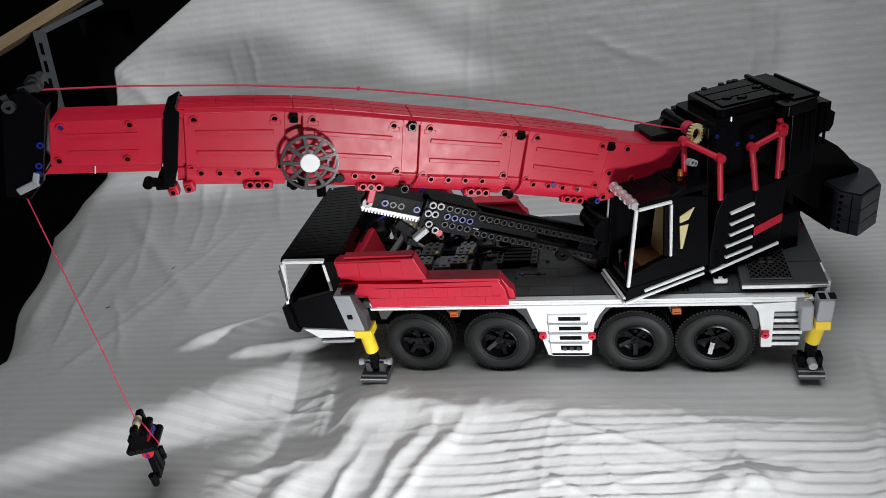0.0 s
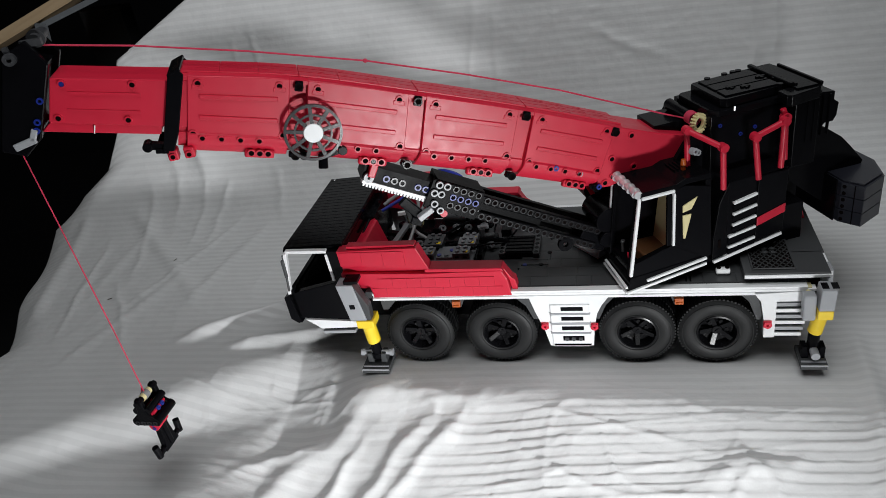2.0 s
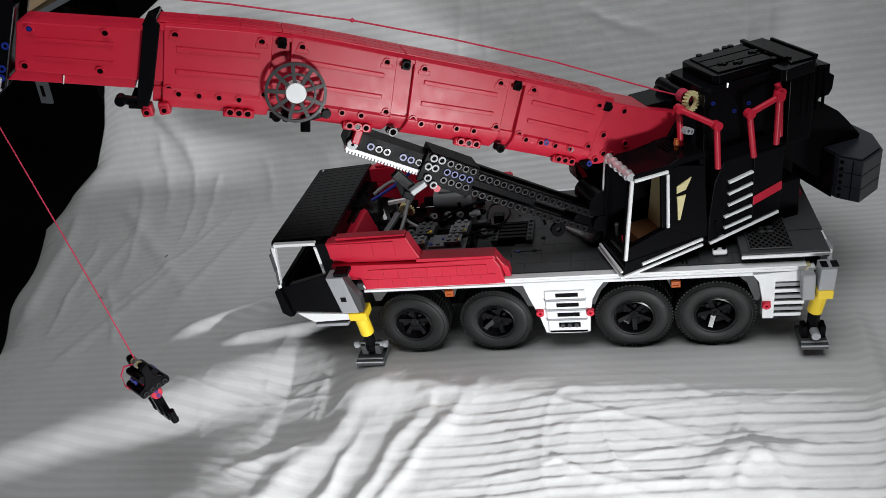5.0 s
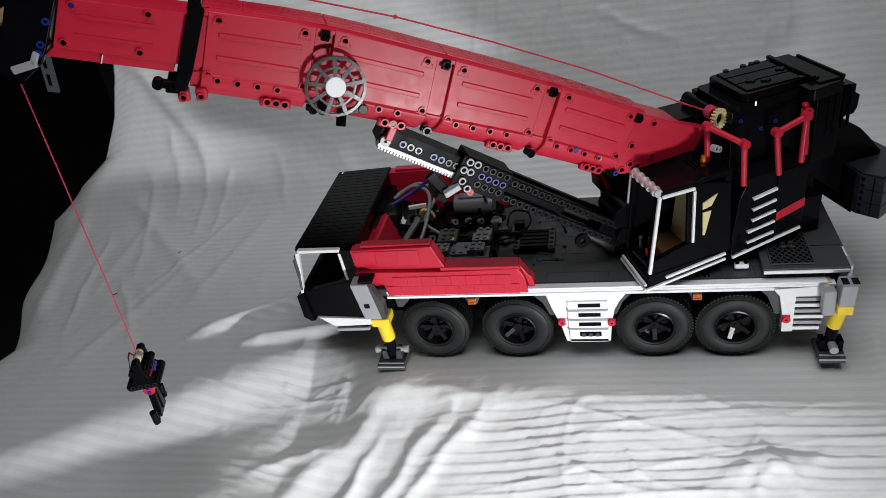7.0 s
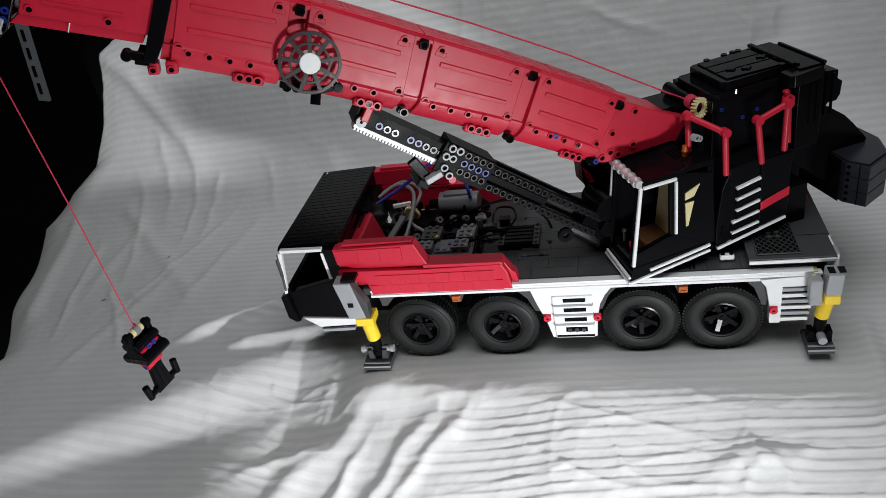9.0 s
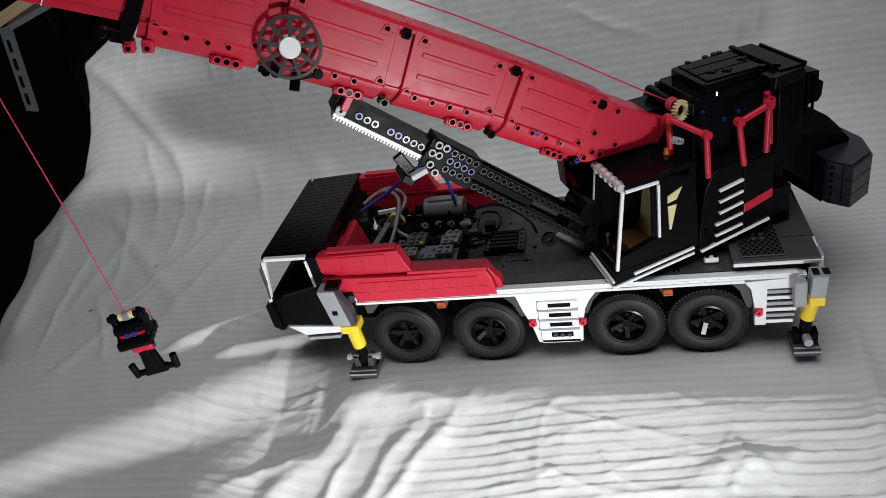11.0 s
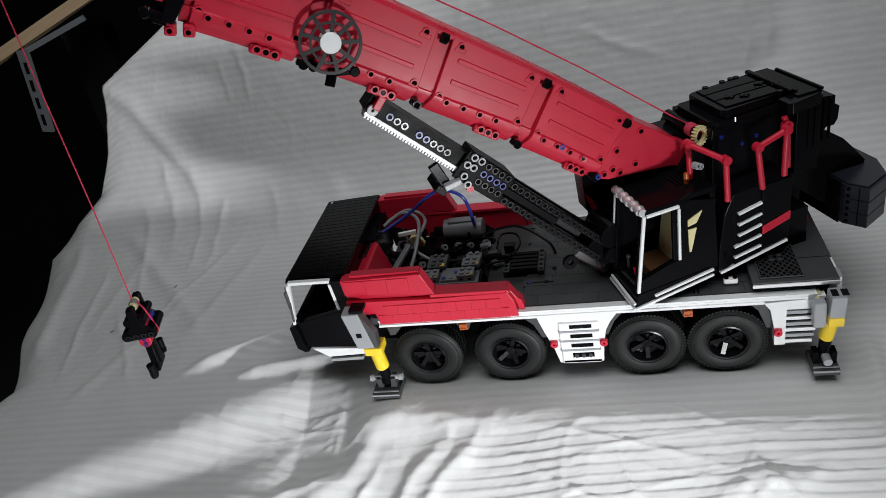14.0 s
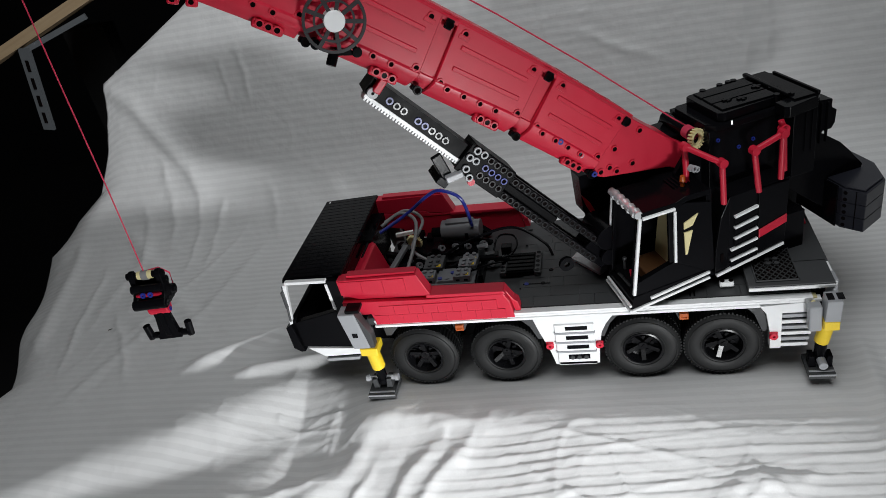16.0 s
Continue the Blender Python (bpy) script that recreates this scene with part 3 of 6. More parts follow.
def cab():
    # the driver's cab at the front
    roof = tp("cab_roof", Mesh().side([(-0.1450, 0.1450), (-0.0740, 0.1480), (-0.0740, 0.1520), (-0.1440, 0.1490)], 0.012, WIDE - 0.002), BLACK, "ribbed black cab roof")
    strip = Mesh().side([(-0.1440, 0.1490), (-0.0745, 0.1520), (-0.0745, 0.1534), (-0.1435, 0.1504)], 0.0, 0.0070).data("roof_tile", BLACK)
    for k in range(22):
        part("roof_tile", strip, None, roof, "", pose(0, 0.0135 + k * 0.0080, 0))

    def sides(f):
        s = sorted((f(0.006), f(0.014)))
        w = sorted((f(0.0045), f(0.010)))
        tp("door", Mesh().side([(-0.1480, 0.0930), (-0.0880, 0.1080), (-0.0740, 0.1080), (-0.0740, 0.0565), (-0.1360, 0.0597), (-0.1480, 0.0597)], *s), BLACK, "black cab door with a large window")
        tp("door_pillar", Mesh().side([(-0.0890, 0.1080), (-0.0740, 0.1080), (-0.0740, 0.1480), (-0.0935, 0.1480)], *s), BLACK)
        tp("front_pillar", Mesh().side([(-0.1492, 0.0930), (-0.1455, 0.0940), (-0.1378, 0.1470), (-0.1420, 0.1470)], *w), WHITE, "white windscreen pillar")
        tp("roof_trim", Mesh().side([(-0.1390, 0.1470), (-0.0910, 0.1465), (-0.0910, 0.1502), (-0.1390, 0.1507)], *w), WHITE, "white trim over the window")
        tp("window_trim", Mesh().side([(-0.0935, 0.1445), (-0.0905, 0.1445), (-0.0880, 0.1105), (-0.0912, 0.1105)], *w), WHITE, "white slanted window trim")
        tp("mirror_arm", Mesh().rod((-0.143, f(0.006), 0.145), (-0.145, f(0.002), 0.10), 0.0014, 8).box(-0.1452, -0.1425, *sorted((f(0.001), f(0.005))), 0.118, 0.140), DARK)
        tp("bumper_side", Mesh().side([(-0.1357, 0.0595), (-0.0740, 0.0563), (-0.0740, 0.0480), (-0.1180, 0.0462)], *sorted((f(0.003), f(0.014)))), WHITE)
        tp("bumper_slot", Mesh().side([(-0.1180, 0.0460), (-0.0760, 0.0478), (-0.0760, 0.0440), (-0.1170, 0.0430)], *sorted((f(0.0060), f(0.013)))), BLACK)
        tp("bumper_step", Mesh().side([(-0.1180, 0.0428), (-0.0780, 0.0440), (-0.0780, 0.0398), (-0.1165, 0.0392)], *sorted((f(0.0030), f(0.014)))), GREY)
    both(sides)
    tp("cab_front", Mesh().side([(-0.1470, 0.0600), (-0.1480, 0.0780), (-0.1475, 0.0985), (-0.1420, 0.0985), (-0.1400, 0.0600)], 0.006, WIDE - 0.006), BLACK, "black cab front panel")
    tp("front_bumper", Mesh().side([(-0.1545, 0.0900), (-0.1475, 0.0935), (-0.1430, 0.0620), (-0.1400, 0.0555), (-0.1455, 0.0545), (-0.1535, 0.0605)], 0.003, WIDE - 0.003), BLACK)
    tp("bumper_stone", Mesh().box(-0.134, -0.075, 0.014, WIDE - 0.014, 0.046, 0.064), DARK)
    tp("cab_floor", Mesh().box(-0.140, -0.075, 0.014, WIDE - 0.014, 0.064, 0.070), BLACK)
    tp("cab_back", Mesh().box(-0.080, -0.0745, 0.014, WIDE - 0.014, 0.066, 0.147), BLACK)
    for y in (0.035, 0.125):
        tp("driver_seat", Mesh().box(-0.112, -0.088, y, y + 0.03, 0.070, 0.086).side([(-0.092, 0.086), (-0.086, 0.086), (-0.082, 0.125), (-0.088, 0.125)], y, y + 0.03), DARK)
    tp("dashboard", Mesh().side([(-0.141, 0.070), (-0.124, 0.070), (-0.126, 0.092), (-0.141, 0.097)], 0.016, WIDE - 0.016), BLACK)
    tp("cab_bracket", Mesh().bar((-0.069, 0.17, 0.130), (-0.069, 0.135, 0.137), 0.004, 0.006).bar((-0.069, 0.16, 0.152), (-0.069, 0.16, 0.122), 0.005, 0.005).rod((-0.071, 0.135, 0.135), (-0.071, 0.075, 0.132), 0.0016, 8), BLACK)


def deck():
    d = tp("deck", Mesh().box(0.050, 0.400, 0.010, WIDE - 0.010, 0.0890, 0.0950), DARK, "dark grey tiled deck")
    rnd = random.Random(4)
    k = 0
    for r in range(10):
        y = 0.0085 + r * 0.0176
        x = 0.052 + 0.016 * rnd.random() + (0.056 if 2 <= r else 0.056)
        while x < 0.385:
            w = rnd.choice((0.0158, 0.0318, 0.0318, 0.0478))
            w = min(w, 0.398 - x)
            tp("deck_tile", Mesh().box(x, x + w - 0.0003, y, y + 0.0172, 0.0950, 0.0972 + 0.00012 * rnd.random()), DARK, parent=d, bevel=0)
            x += w
    # raised rear platform with a grille
    rp = tp("rear_platform", Mesh().box(0.340, 0.4185, 0.006, 0.046, 0.1010, 0.1080).box(0.385, 0.4205, 0.044, WIDE - 0.006, 0.1010, 0.1080), DARK, "dark grey rear platform with a lattice grille")
    tp("platform_rail", Mesh().box(0.340, 0.4180, 0.004, 0.0058, 0.1030, 0.1065).box(0.4188, 0.421, 0.008, 0.05, 0.1030, 0.1065), WHITE, parent=rp)
    tp("platform_back", Mesh().box(0.342, 0.384, 0.0465, 0.10, 0.098, 0.1055), DARK, parent=rp)
    tp("grille_well", Mesh().box(0.3485, 0.3875, 0.0125, 0.0730, 0.1056, 0.1088), HOLE, parent=rp, bevel=0)
    g = Mesh()
    for k in range(-8, 9):
        for sgn in (-1, 1):
            a, b = [], []
            x0, x1, y0, y1 = 0.349, 0.387, 0.013, 0.0725
            c = 0.368 + k * 0.0062
            pts = []
            for i in range(41):
                y = y0 + (y1 - y0) * i / 40
                x = c + sgn * (y - 0.043) * 0.75
                if x0 <= x <= x1:
                    pts.append((x, y, 0.1094))
            if len(pts) > 2:
                g.bar(pts[0], pts[-1], 0.0008, 0.0010)
    g.box(0.3478, 0.3490, 0.012, 0.0738, 0.1082, 0.1100).box(0.3870, 0.3882, 0.012, 0.0738, 0.1082, 0.1100).box(0.3478, 0.3882, 0.0118, 0.0130, 0.1082, 0.1100).box(0.3478, 0.3882, 0.0725, 0.0738, 0.1082, 0.1100)
    tp("grille", g, DARK, parent=rp, bevel=0)
    for i in range(2):
        for j in range(2):
            tp("stud", Mesh().rod((0.364 + i * S, 0.040 + j * S, 0.109), (0.364 + i * S, 0.040 + j * S, 0.1115), 0.0025, 12), DARK, parent=rp, bevel=0)
    tp("turntable", Mesh().lathe([(0.0, 0.0), (0.0, 0.062), (0.006, 0.062), (0.006, 0.0)], (0.268, 0.098, 0.0955), (0, 0, 1), 48, False), DARK, bevel=0)
    tp("rear_beam", Mesh().box(0.398, 0.416, 0.012, WIDE - 0.012, 0.058, 0.100), BLACK)
    tp("rear_lamp_block", Mesh().box(0.411, 0.4220, 0.010, 0.026, 0.0935, 0.1075).box(0.413, 0.4215, 0.012, 0.026, 0.080, 0.0933), GREY)
    tp("winch_bracket", Mesh().side([(0.395, 0.087), (0.402, 0.087), (0.402, 0.0945), (0.395, 0.0945)], 0.0015, 0.010).rod((0.398, 0.0, 0.090), (0.398, -0.003, 0.090), 0.0025, 12), TAN)
    link = tp("link_beam", Mesh().bar((0.3152, 0.0235, 0.101), (0.3292, 0.0235, 0.101), 0.0070, 0.0070), WHITE, "white link beam with two pin holes", bevel=0.002)
    for k in (-1, 1):
        tp("pin_hole", Mesh().rod((0.3222 + k * 0.004, 0.0235, 0.1040), (0.3222 + k * 0.004, 0.0235, 0.1050), 0.0022, 12), HOLE, parent=link, bevel=0)
    # hatch in the deck
    h = tp("deck_hatch", Mesh().box(0.094, 0.126, 0.066, 0.105, 0.0974, 0.1035), BLACK, "black ribbed connector block on the deck")
    for k in range(5):
        tp("hatch_rib", Mesh().box(0.095, 0.125, 0.068 + k * 0.0075, 0.0725 + k * 0.0075, 0.1036, 0.1048), BLACK, parent=h, bevel=0)
    for x, y0, y1 in ((0.1295, 0.064, 0.108), (0.0905, 0.066, 0.104)):
        b = tp("liftarm", Mesh().bar((x, y0, 0.1005), (x, y1, 0.1005), 0.0072, 0.0060), DARK, "dark grey beam with pin holes", bevel=0.001)
        for k in range(5):
            tp("pin_hole", Mesh().rod((x, y0 + 0.004 + k * (y1 - y0 - 0.008) / 4, 0.1030), (x, y0 + 0.004 + k * (y1 - y0 - 0.008) / 4, 0.1038), 0.0025, 12), BLACK, parent=b, bevel=0)
    for x, y, mat in ((0.118, 0.050, BLUE), (0.136, 0.050, BLACK), (0.144, 0.075, BLACK)):
        tp("pin", Mesh().rod((x, y, 0.097), (x, y, 0.0982), 0.0026, 12), mat)
    tp("slot_line", Mesh().box(0.114, 0.144, 0.0488, 0.0505, 0.0970, 0.0976), BLACK, bevel=0)
    for x in (0.262, 0.266, 0.285, 0.289):
        tp("deck_clip", Mesh().box(x, x + 0.0016, 0.010, 0.019, 0.0974, 0.0985), BLACK, bevel=0)


def bay():
    # open engine bay in front of the turret
    tp("bay_floor", Mesh().box(-0.046, 0.075, 0.018, WIDE - 0.018, 0.0890, 0.0930), BLACK)
    tp("battery_box", Mesh().box(0.002, 0.066, 0.034, 0.066, 0.093, 0.1120), BLACK)
    tp("light_plate", Mesh().box(0.001, 0.064, 0.034, 0.064, 0.1122, 0.1150), MID, "light grey plate")
    for x, y, z, w, d, mat in ((0.003, 0.036, 0.115, 0.017, 0.016, MID), (0.004, 0.056, 0.115, 0.022, 0.018, DARK), (0.041, 0.036, 0.115, 0.019, 0.016, MID), (0.044, 0.056, 0.115, 0.020, 0.016, MID), (0.046, 0.073, 0.112, 0.018, 0.012, MID), (0.002, 0.076, 0.110, 0.022, 0.014, DARK)):
        b = tp("connector_brick", Mesh().box(x, x + w, y, y + d, z, z + 0.008), mat, "grey electric connector brick with studs")
        for i in range(2):
            for j in range(2):
                c = (x + w / 2 + (i - 0.5) * S, y + d / 2 + (j - 0.5) * S)
                tp("stud", Mesh().rod((*c, z + 0.008), (*c, z + 0.0098), 0.0025, 12), mat, parent=b, bevel=0)
        tp("yellow_mark", Mesh().box(x + w * 0.68, x + w * 0.90, y + d * 0.10, y + d * 0.34, z + 0.008, z + 0.0086), YELLOW, parent=b, bevel=0)
        tp("side_slot", Mesh().box(x + 0.003, x + 0.007, y - 0.0004, y + 0.001, z + 0.002, z + 0.004).box(x + w - 0.007, x + w - 0.003, y - 0.0004, y + 0.001, z + 0.002, z + 0.004), BLACK, parent=b, bevel=0)
    tp("grey_tile", Mesh().box(0.022, 0.041, 0.036, 0.060, 0.1152, 0.1184), MID)
    for x, y in ((0.0255, 0.040), (0.0335, 0.040), (0.0385, 0.050)):
        tp("blue_pin", Mesh().rod((x, y, 0.118), (x, y, 0.1198), 0.0025, 12), BLUE if x < 0.03 or x > 0.036 else MID, bevel=0)
    mo = tp("motor", Mesh().rod((0.010, 0.153, 0.114), (0.058, 0.150, 0.114), 0.0125, 28).box(0.016, 0.050, 0.146, 0.157, 0.118, 0.1278), MID, "grey electric motor", smooth=True)
    tp("motor_band", Mesh().lathe([(0, 0.0128), (0.004, 0.0128), (0.004, 0.010), (0, 0.010)], (0.040, 0.151, 0.112), (1, -0.06, 0), 24), BLACK, parent=mo, bevel=0)
    tp("motor_axle", Mesh().rod((-0.004, 0.154, 0.112), (0.012, 0.153, 0.112), 0.006, 14), BLACK, parent=mo)
    for c, ax in (((-0.021, 0.128, 0.116), (0.3, 1, 0.2)), ((-0.026, 0.052, 0.113), (0.2, 0.9, 0.5))):
        g = Mesh().ring(c, ax, 0.003, 0.0085, 0.004, 24)
        q = Vector(ax).to_track_quat("Z", "Y")
        for k in range(18):
            a = 2 * math.pi * k / 18
            p = Vector(c) + q @ Vector((0.009 * math.cos(a), 0.009 * math.sin(a), 0))
            g.bar(p - q @ Vector((0, 0, 0.002)), p + q @ Vector((0, 0, 0.002)), 0.0016, 0.002, q @ Vector((math.cos(a), math.sin(a), 0)))
        tp("bevel_gear", g, TAN, "tan plastic bevel gear", bevel=0)
    def hose(name, pts, r, mat, label):
        out = []
        P = [Vector(p) for p in pts]
        P = [P[0]] + P + [P[-1]]
        for i in range(1, len(P) - 2):
            for s in range(8):
                t = s / 8
                a, b, c, d = P[i - 1], P[i], P[i + 1], P[i + 2]
                out.append(0.5 * (2 * b + (c - a) * t + (2 * a - 5 * b + 4 * c - d) * t * t + (3 * b - a - 3 * c + d) * t ** 3))
        tp(name, Mesh().tube(out + [P[-1]], r), mat, label, bevel=0, smooth=True)
    hose("hose", [(-0.062, 0.140, 0.134), (-0.040, 0.155, 0.142), (-0.018, 0.140, 0.138), (-0.016, 0.105, 0.124), (-0.022, 0.080, 0.108)], 0.0022, HOSE_GREY, "grey pneumatic hose")
    hose("hose", [(-0.060, 0.150, 0.134), (-0.035, 0.165, 0.140), (-0.012, 0.150, 0.132), (-0.020, 0.110, 0.118), (0.0, 0.095, 0.108), (0.01, 0.08, 0.104)], 0.0020, HOSE_GREY, "grey pneumatic hose")
    hose("hose", [(-0.062, 0.128, 0.132), (-0.03, 0.150, 0.143), (0.0, 0.150, 0.165), (0.020, 0.140, 0.176), (0.044, 0.135, 0.165), (0.050, 0.140, 0.125)], 0.0021, HOSE_BLUE, "blue pneumatic hose")
    hose("lead", [(0.02, 0.10, 0.112), (0.055, 0.115, 0.122), (0.10, 0.130, 0.124), (0.135, 0.118, 0.108), (0.145, 0.105, 0.097)], 0.0016, BLACK, "black flat lead")
    hose("lead", [(0.058, 0.045, 0.122), (0.075, 0.062, 0.118), (0.090, 0.085, 0.106), (0.094, 0.09, 0.100)], 0.0011, BLACK, "thin black lead")
    hose("lead", [(0.075, 0.115, 0.100), (0.080, 0.135, 0.110), (0.098, 0.135, 0.110), (0.104, 0.115, 0.108), (0.095, 0.100, 0.104), (0.078, 0.105, 0.100)], 0.0012, BLACK, "black looped lead")
    hose("lead", [(0.03, 0.075, 0.110), (0.055, 0.085, 0.112), (0.08, 0.09, 0.108), (0.096, 0.092, 0.103)], 0.003, BLACK, "black ribbon lead")
    tp("linkage", Mesh().bar((-0.052, 0.060, 0.098), (-0.030, 0.120, 0.116), 0.007, 0.005).bar((-0.045, 0.055, 0.097), (-0.020, 0.100, 0.108), 0.004, 0.004), MID, "grey steering link", bevel=0.001)
    for a, e, w, t_ in (((-0.045, 0.14, 0.105), (0.0, 0.11, 0.105), 0.008, 0.008), ((-0.02, 0.10, 0.100), (0.05, 0.10, 0.100), 0.012, 0.010),
                        ((0.055, 0.03, 0.102), (0.085, 0.03, 0.102), 0.014, 0.012), ((0.064, 0.06, 0.100), (0.064, 0.11, 0.100), 0.010, 0.012)):
        tp("black_beam", Mesh().bar(a, e, w, t_), BLACK)
    tp("white_beam", Mesh().bar((-0.043, 0.130, 0.126), (-0.022, 0.135, 0.126), 0.004, 0.004), WHITE, bevel=0)
    tp("fitting", Mesh().rod((0.066, 0.093, 0.104), (0.066, 0.093, 0.122), 0.0035, 12).rod((0.062, 0.093, 0.1225), (0.074, 0.095, 0.124), 0.003, 12), MID, bevel=0)
    rnd2 = random.Random(21)
    for k in range(26):
        x, y = rnd2.uniform(-0.04, 0.07), rnd2.uniform(0.085, 0.165)
        a, L = rnd2.uniform(0, 3.14), rnd2.uniform(0.010, 0.026)
        z = rnd2.uniform(0.095, 0.108)
        tp("black_beam", Mesh().bar((x, y, z), (x + L * math.cos(a), y + L * math.sin(a), z + rnd2.uniform(-0.003, 0.004)), 0.0074, 0.0074), BLACK if k % 4 else DARK, bevel=0.001)
    for x, y, z in ((0.014, 0.115, 0.112), (0.030, 0.120, 0.110), (-0.010, 0.090, 0.106), (0.045, 0.118, 0.110), (0.062, 0.128, 0.106), (0.076, 0.086, 0.104)):
        tp("grey_bush", Mesh().ring((x, y, z), (0.5, -0.6, 0.4), 0.0016, 0.0038, 0.006, 14), MID, bevel=0)
    tp("small_parts", Mesh().box(0.085, 0.097, 0.112, 0.122, 0.097, 0.108).box(0.072, 0.082, 0.100, 0.110, 0.097, 0.106), BLACK)


def outriggers():
    def leg(x, f, rear):
        y, yf = f(-0.008), f(-0.004)
        n = 0.004
        lean = -0.007 if rear else 0.0085
        base = tp("outrigger", Mesh().side([(x - 0.015, 0.1185), (x + 0.004, 0.1185), (x + 0.012, 0.072), (x - 0.007, 0.072)] if not rear else [(x - 0.005, 0.1020), (x + 0.009, 0.1020), (x + 0.008, 0.0780), (x - 0.006, 0.0780)], *sorted((f(-0.018), f(0.0)))), GREY, "grey, yellow and black outrigger leg on a square foot", bevel=0.001)
        if not rear:
            tp("socket", Mesh().box(x - 0.004, x + 0.002, *sorted((f(-0.0186), f(-0.016))), 0.088, 0.0935), BLACK, parent=base, bevel=0)
            tp("top_tile", Mesh().side([(x + 0.004, 0.1185), (x + 0.017, 0.090), (x + 0.017, 0.072), (x + 0.012, 0.072)], *sorted((f(-0.017), f(-0.006)))), DARK, parent=base)
            tp("top_block", Mesh().box(x - 0.006, x + 0.010, *sorted((f(-0.016), f(0.0))), 0.1187, 0.1225), BLACK, parent=base)
        else:
            tp("side_beam", Mesh().bar((x - 0.0135, f(-0.008), 0.093), (x - 0.0125, f(-0.008), 0.064), 0.012, 0.012, (0, 1, 0)), GREY, parent=base, bevel=0.002)
            for k in range(2):
                tp("slot", Mesh().box(x - 0.004 + k * 0.009, x + 0.002 + k * 0.009, *sorted((f(-0.014), f(-0.004))), 0.1021, 0.1027), BLACK, parent=base, bevel=0)
        zt, zb = (0.072, 0.036) if not rear else (0.0785, 0.046)
        tp("yellow_block", Mesh().box(x - (0.009 if not rear else -0.0005) + lean, x + (0.011 if not rear else 0.0145) + lean, *sorted((f(-0.019), f(0.002))), zt - 0.010, zt), YELLOW, parent=base, bevel=0.001)
        tp("yellow_sleeve", Mesh().rod((x + lean * (1 if not rear else 0.1), y, zt - 0.008), (x + lean * (1.2 if not rear else 0.6), f(-0.008 + n * 0.6), zb), 0.0078 if not rear else 0.0070, 20), YELLOW, parent=base, smooth=True)
        tp("piston", Mesh().rod((x + lean * (1.2 if not rear else 0.6), f(-0.008 + n * 0.6), 0.036), (x + lean * (1.2 if not rear else 0.6), yf, 0.016), 0.0058, 16).rod((x + lean * (1.2 if not rear else 0.6), yf, 0.019), (x + lean * (1.2 if not rear else 0.6), yf, 0.012), 0.0068, 16), BLACK, parent=base, smooth=True)
        c = x + lean * (1.2 if not rear else 0.6)
        g = 0.78 if rear else 1.0
        foot = tp("foot", Mesh().box(c - 0.0165 * g, c + 0.0155 * g, *sorted((f(-0.0245 + n), f(0.0085 + n))), 0.0, 0.0035).box(c - 0.0165 * g, c + 0.0155 * g, *sorted((f(-0.024 + n), f(0.008 + n))), 0.0037, 0.0065), DARK, parent=base, label="dark square foot plate")
        tp("foot_edge", Mesh().box(c - 0.0167 * g, c + 0.0157 * g, *sorted((f(-0.0255 + n), f(-0.0246 + n))), 0.0045, 0.0062).box(c - 0.0155 * g, c + 0.0145 * g, *sorted((f(-0.021 + n), f(-0.019 + n))), 0.0066, 0.0074), GREY, parent=base, bevel=0)
        tp("clevis", Mesh().side([(c - 0.011, 0.0067), (c - 0.004, 0.0067), (c - 0.006, 0.020), (c - 0.011, 0.020)], *sorted((f(-0.014 + n), f(-0.002 + n)))).side([(c + 0.004, 0.0067), (c + 0.011, 0.0067), (c + 0.011, 0.020), (c + 0.006, 0.020)], *sorted((f(-0.014 + n), f(-0.002 + n)))), DARK if not rear else BLACK, parent=base)
        tp("axle_pin", Mesh().rod((c - 0.017, yf, 0.018), (c + 0.017, yf, 0.018), 0.0030, 14).rod((c - 0.019, yf, 0.018), (c - 0.015, yf, 0.018), 0.0042, 14).rod((c + 0.015, yf, 0.018), (c + 0.019, yf, 0.018), 0.0042, 14) if not rear else Mesh().rod((c, f(-0.010 + n), 0.016), (c, f(-0.024 + n), 0.016), 0.0042, 16), GREY, parent=base, bevel=0)
        if rear:
            for o in base.children:
                if o.name.split(".")[0] in ("foot", "foot_edge", "clevis", "axle_pin", "piston"):
                    o.location.z = 0.009
    for f in (lambda y: y, lambda y: WIDE - y):
        for x, rear in ((-0.0645, False), (0.4110, True)):
            # the leg's parts share the truck's axes
            leg(x, f, rear)


wheels()
chassis()
fenders()
cab()
deck()
bay()
outriggers()


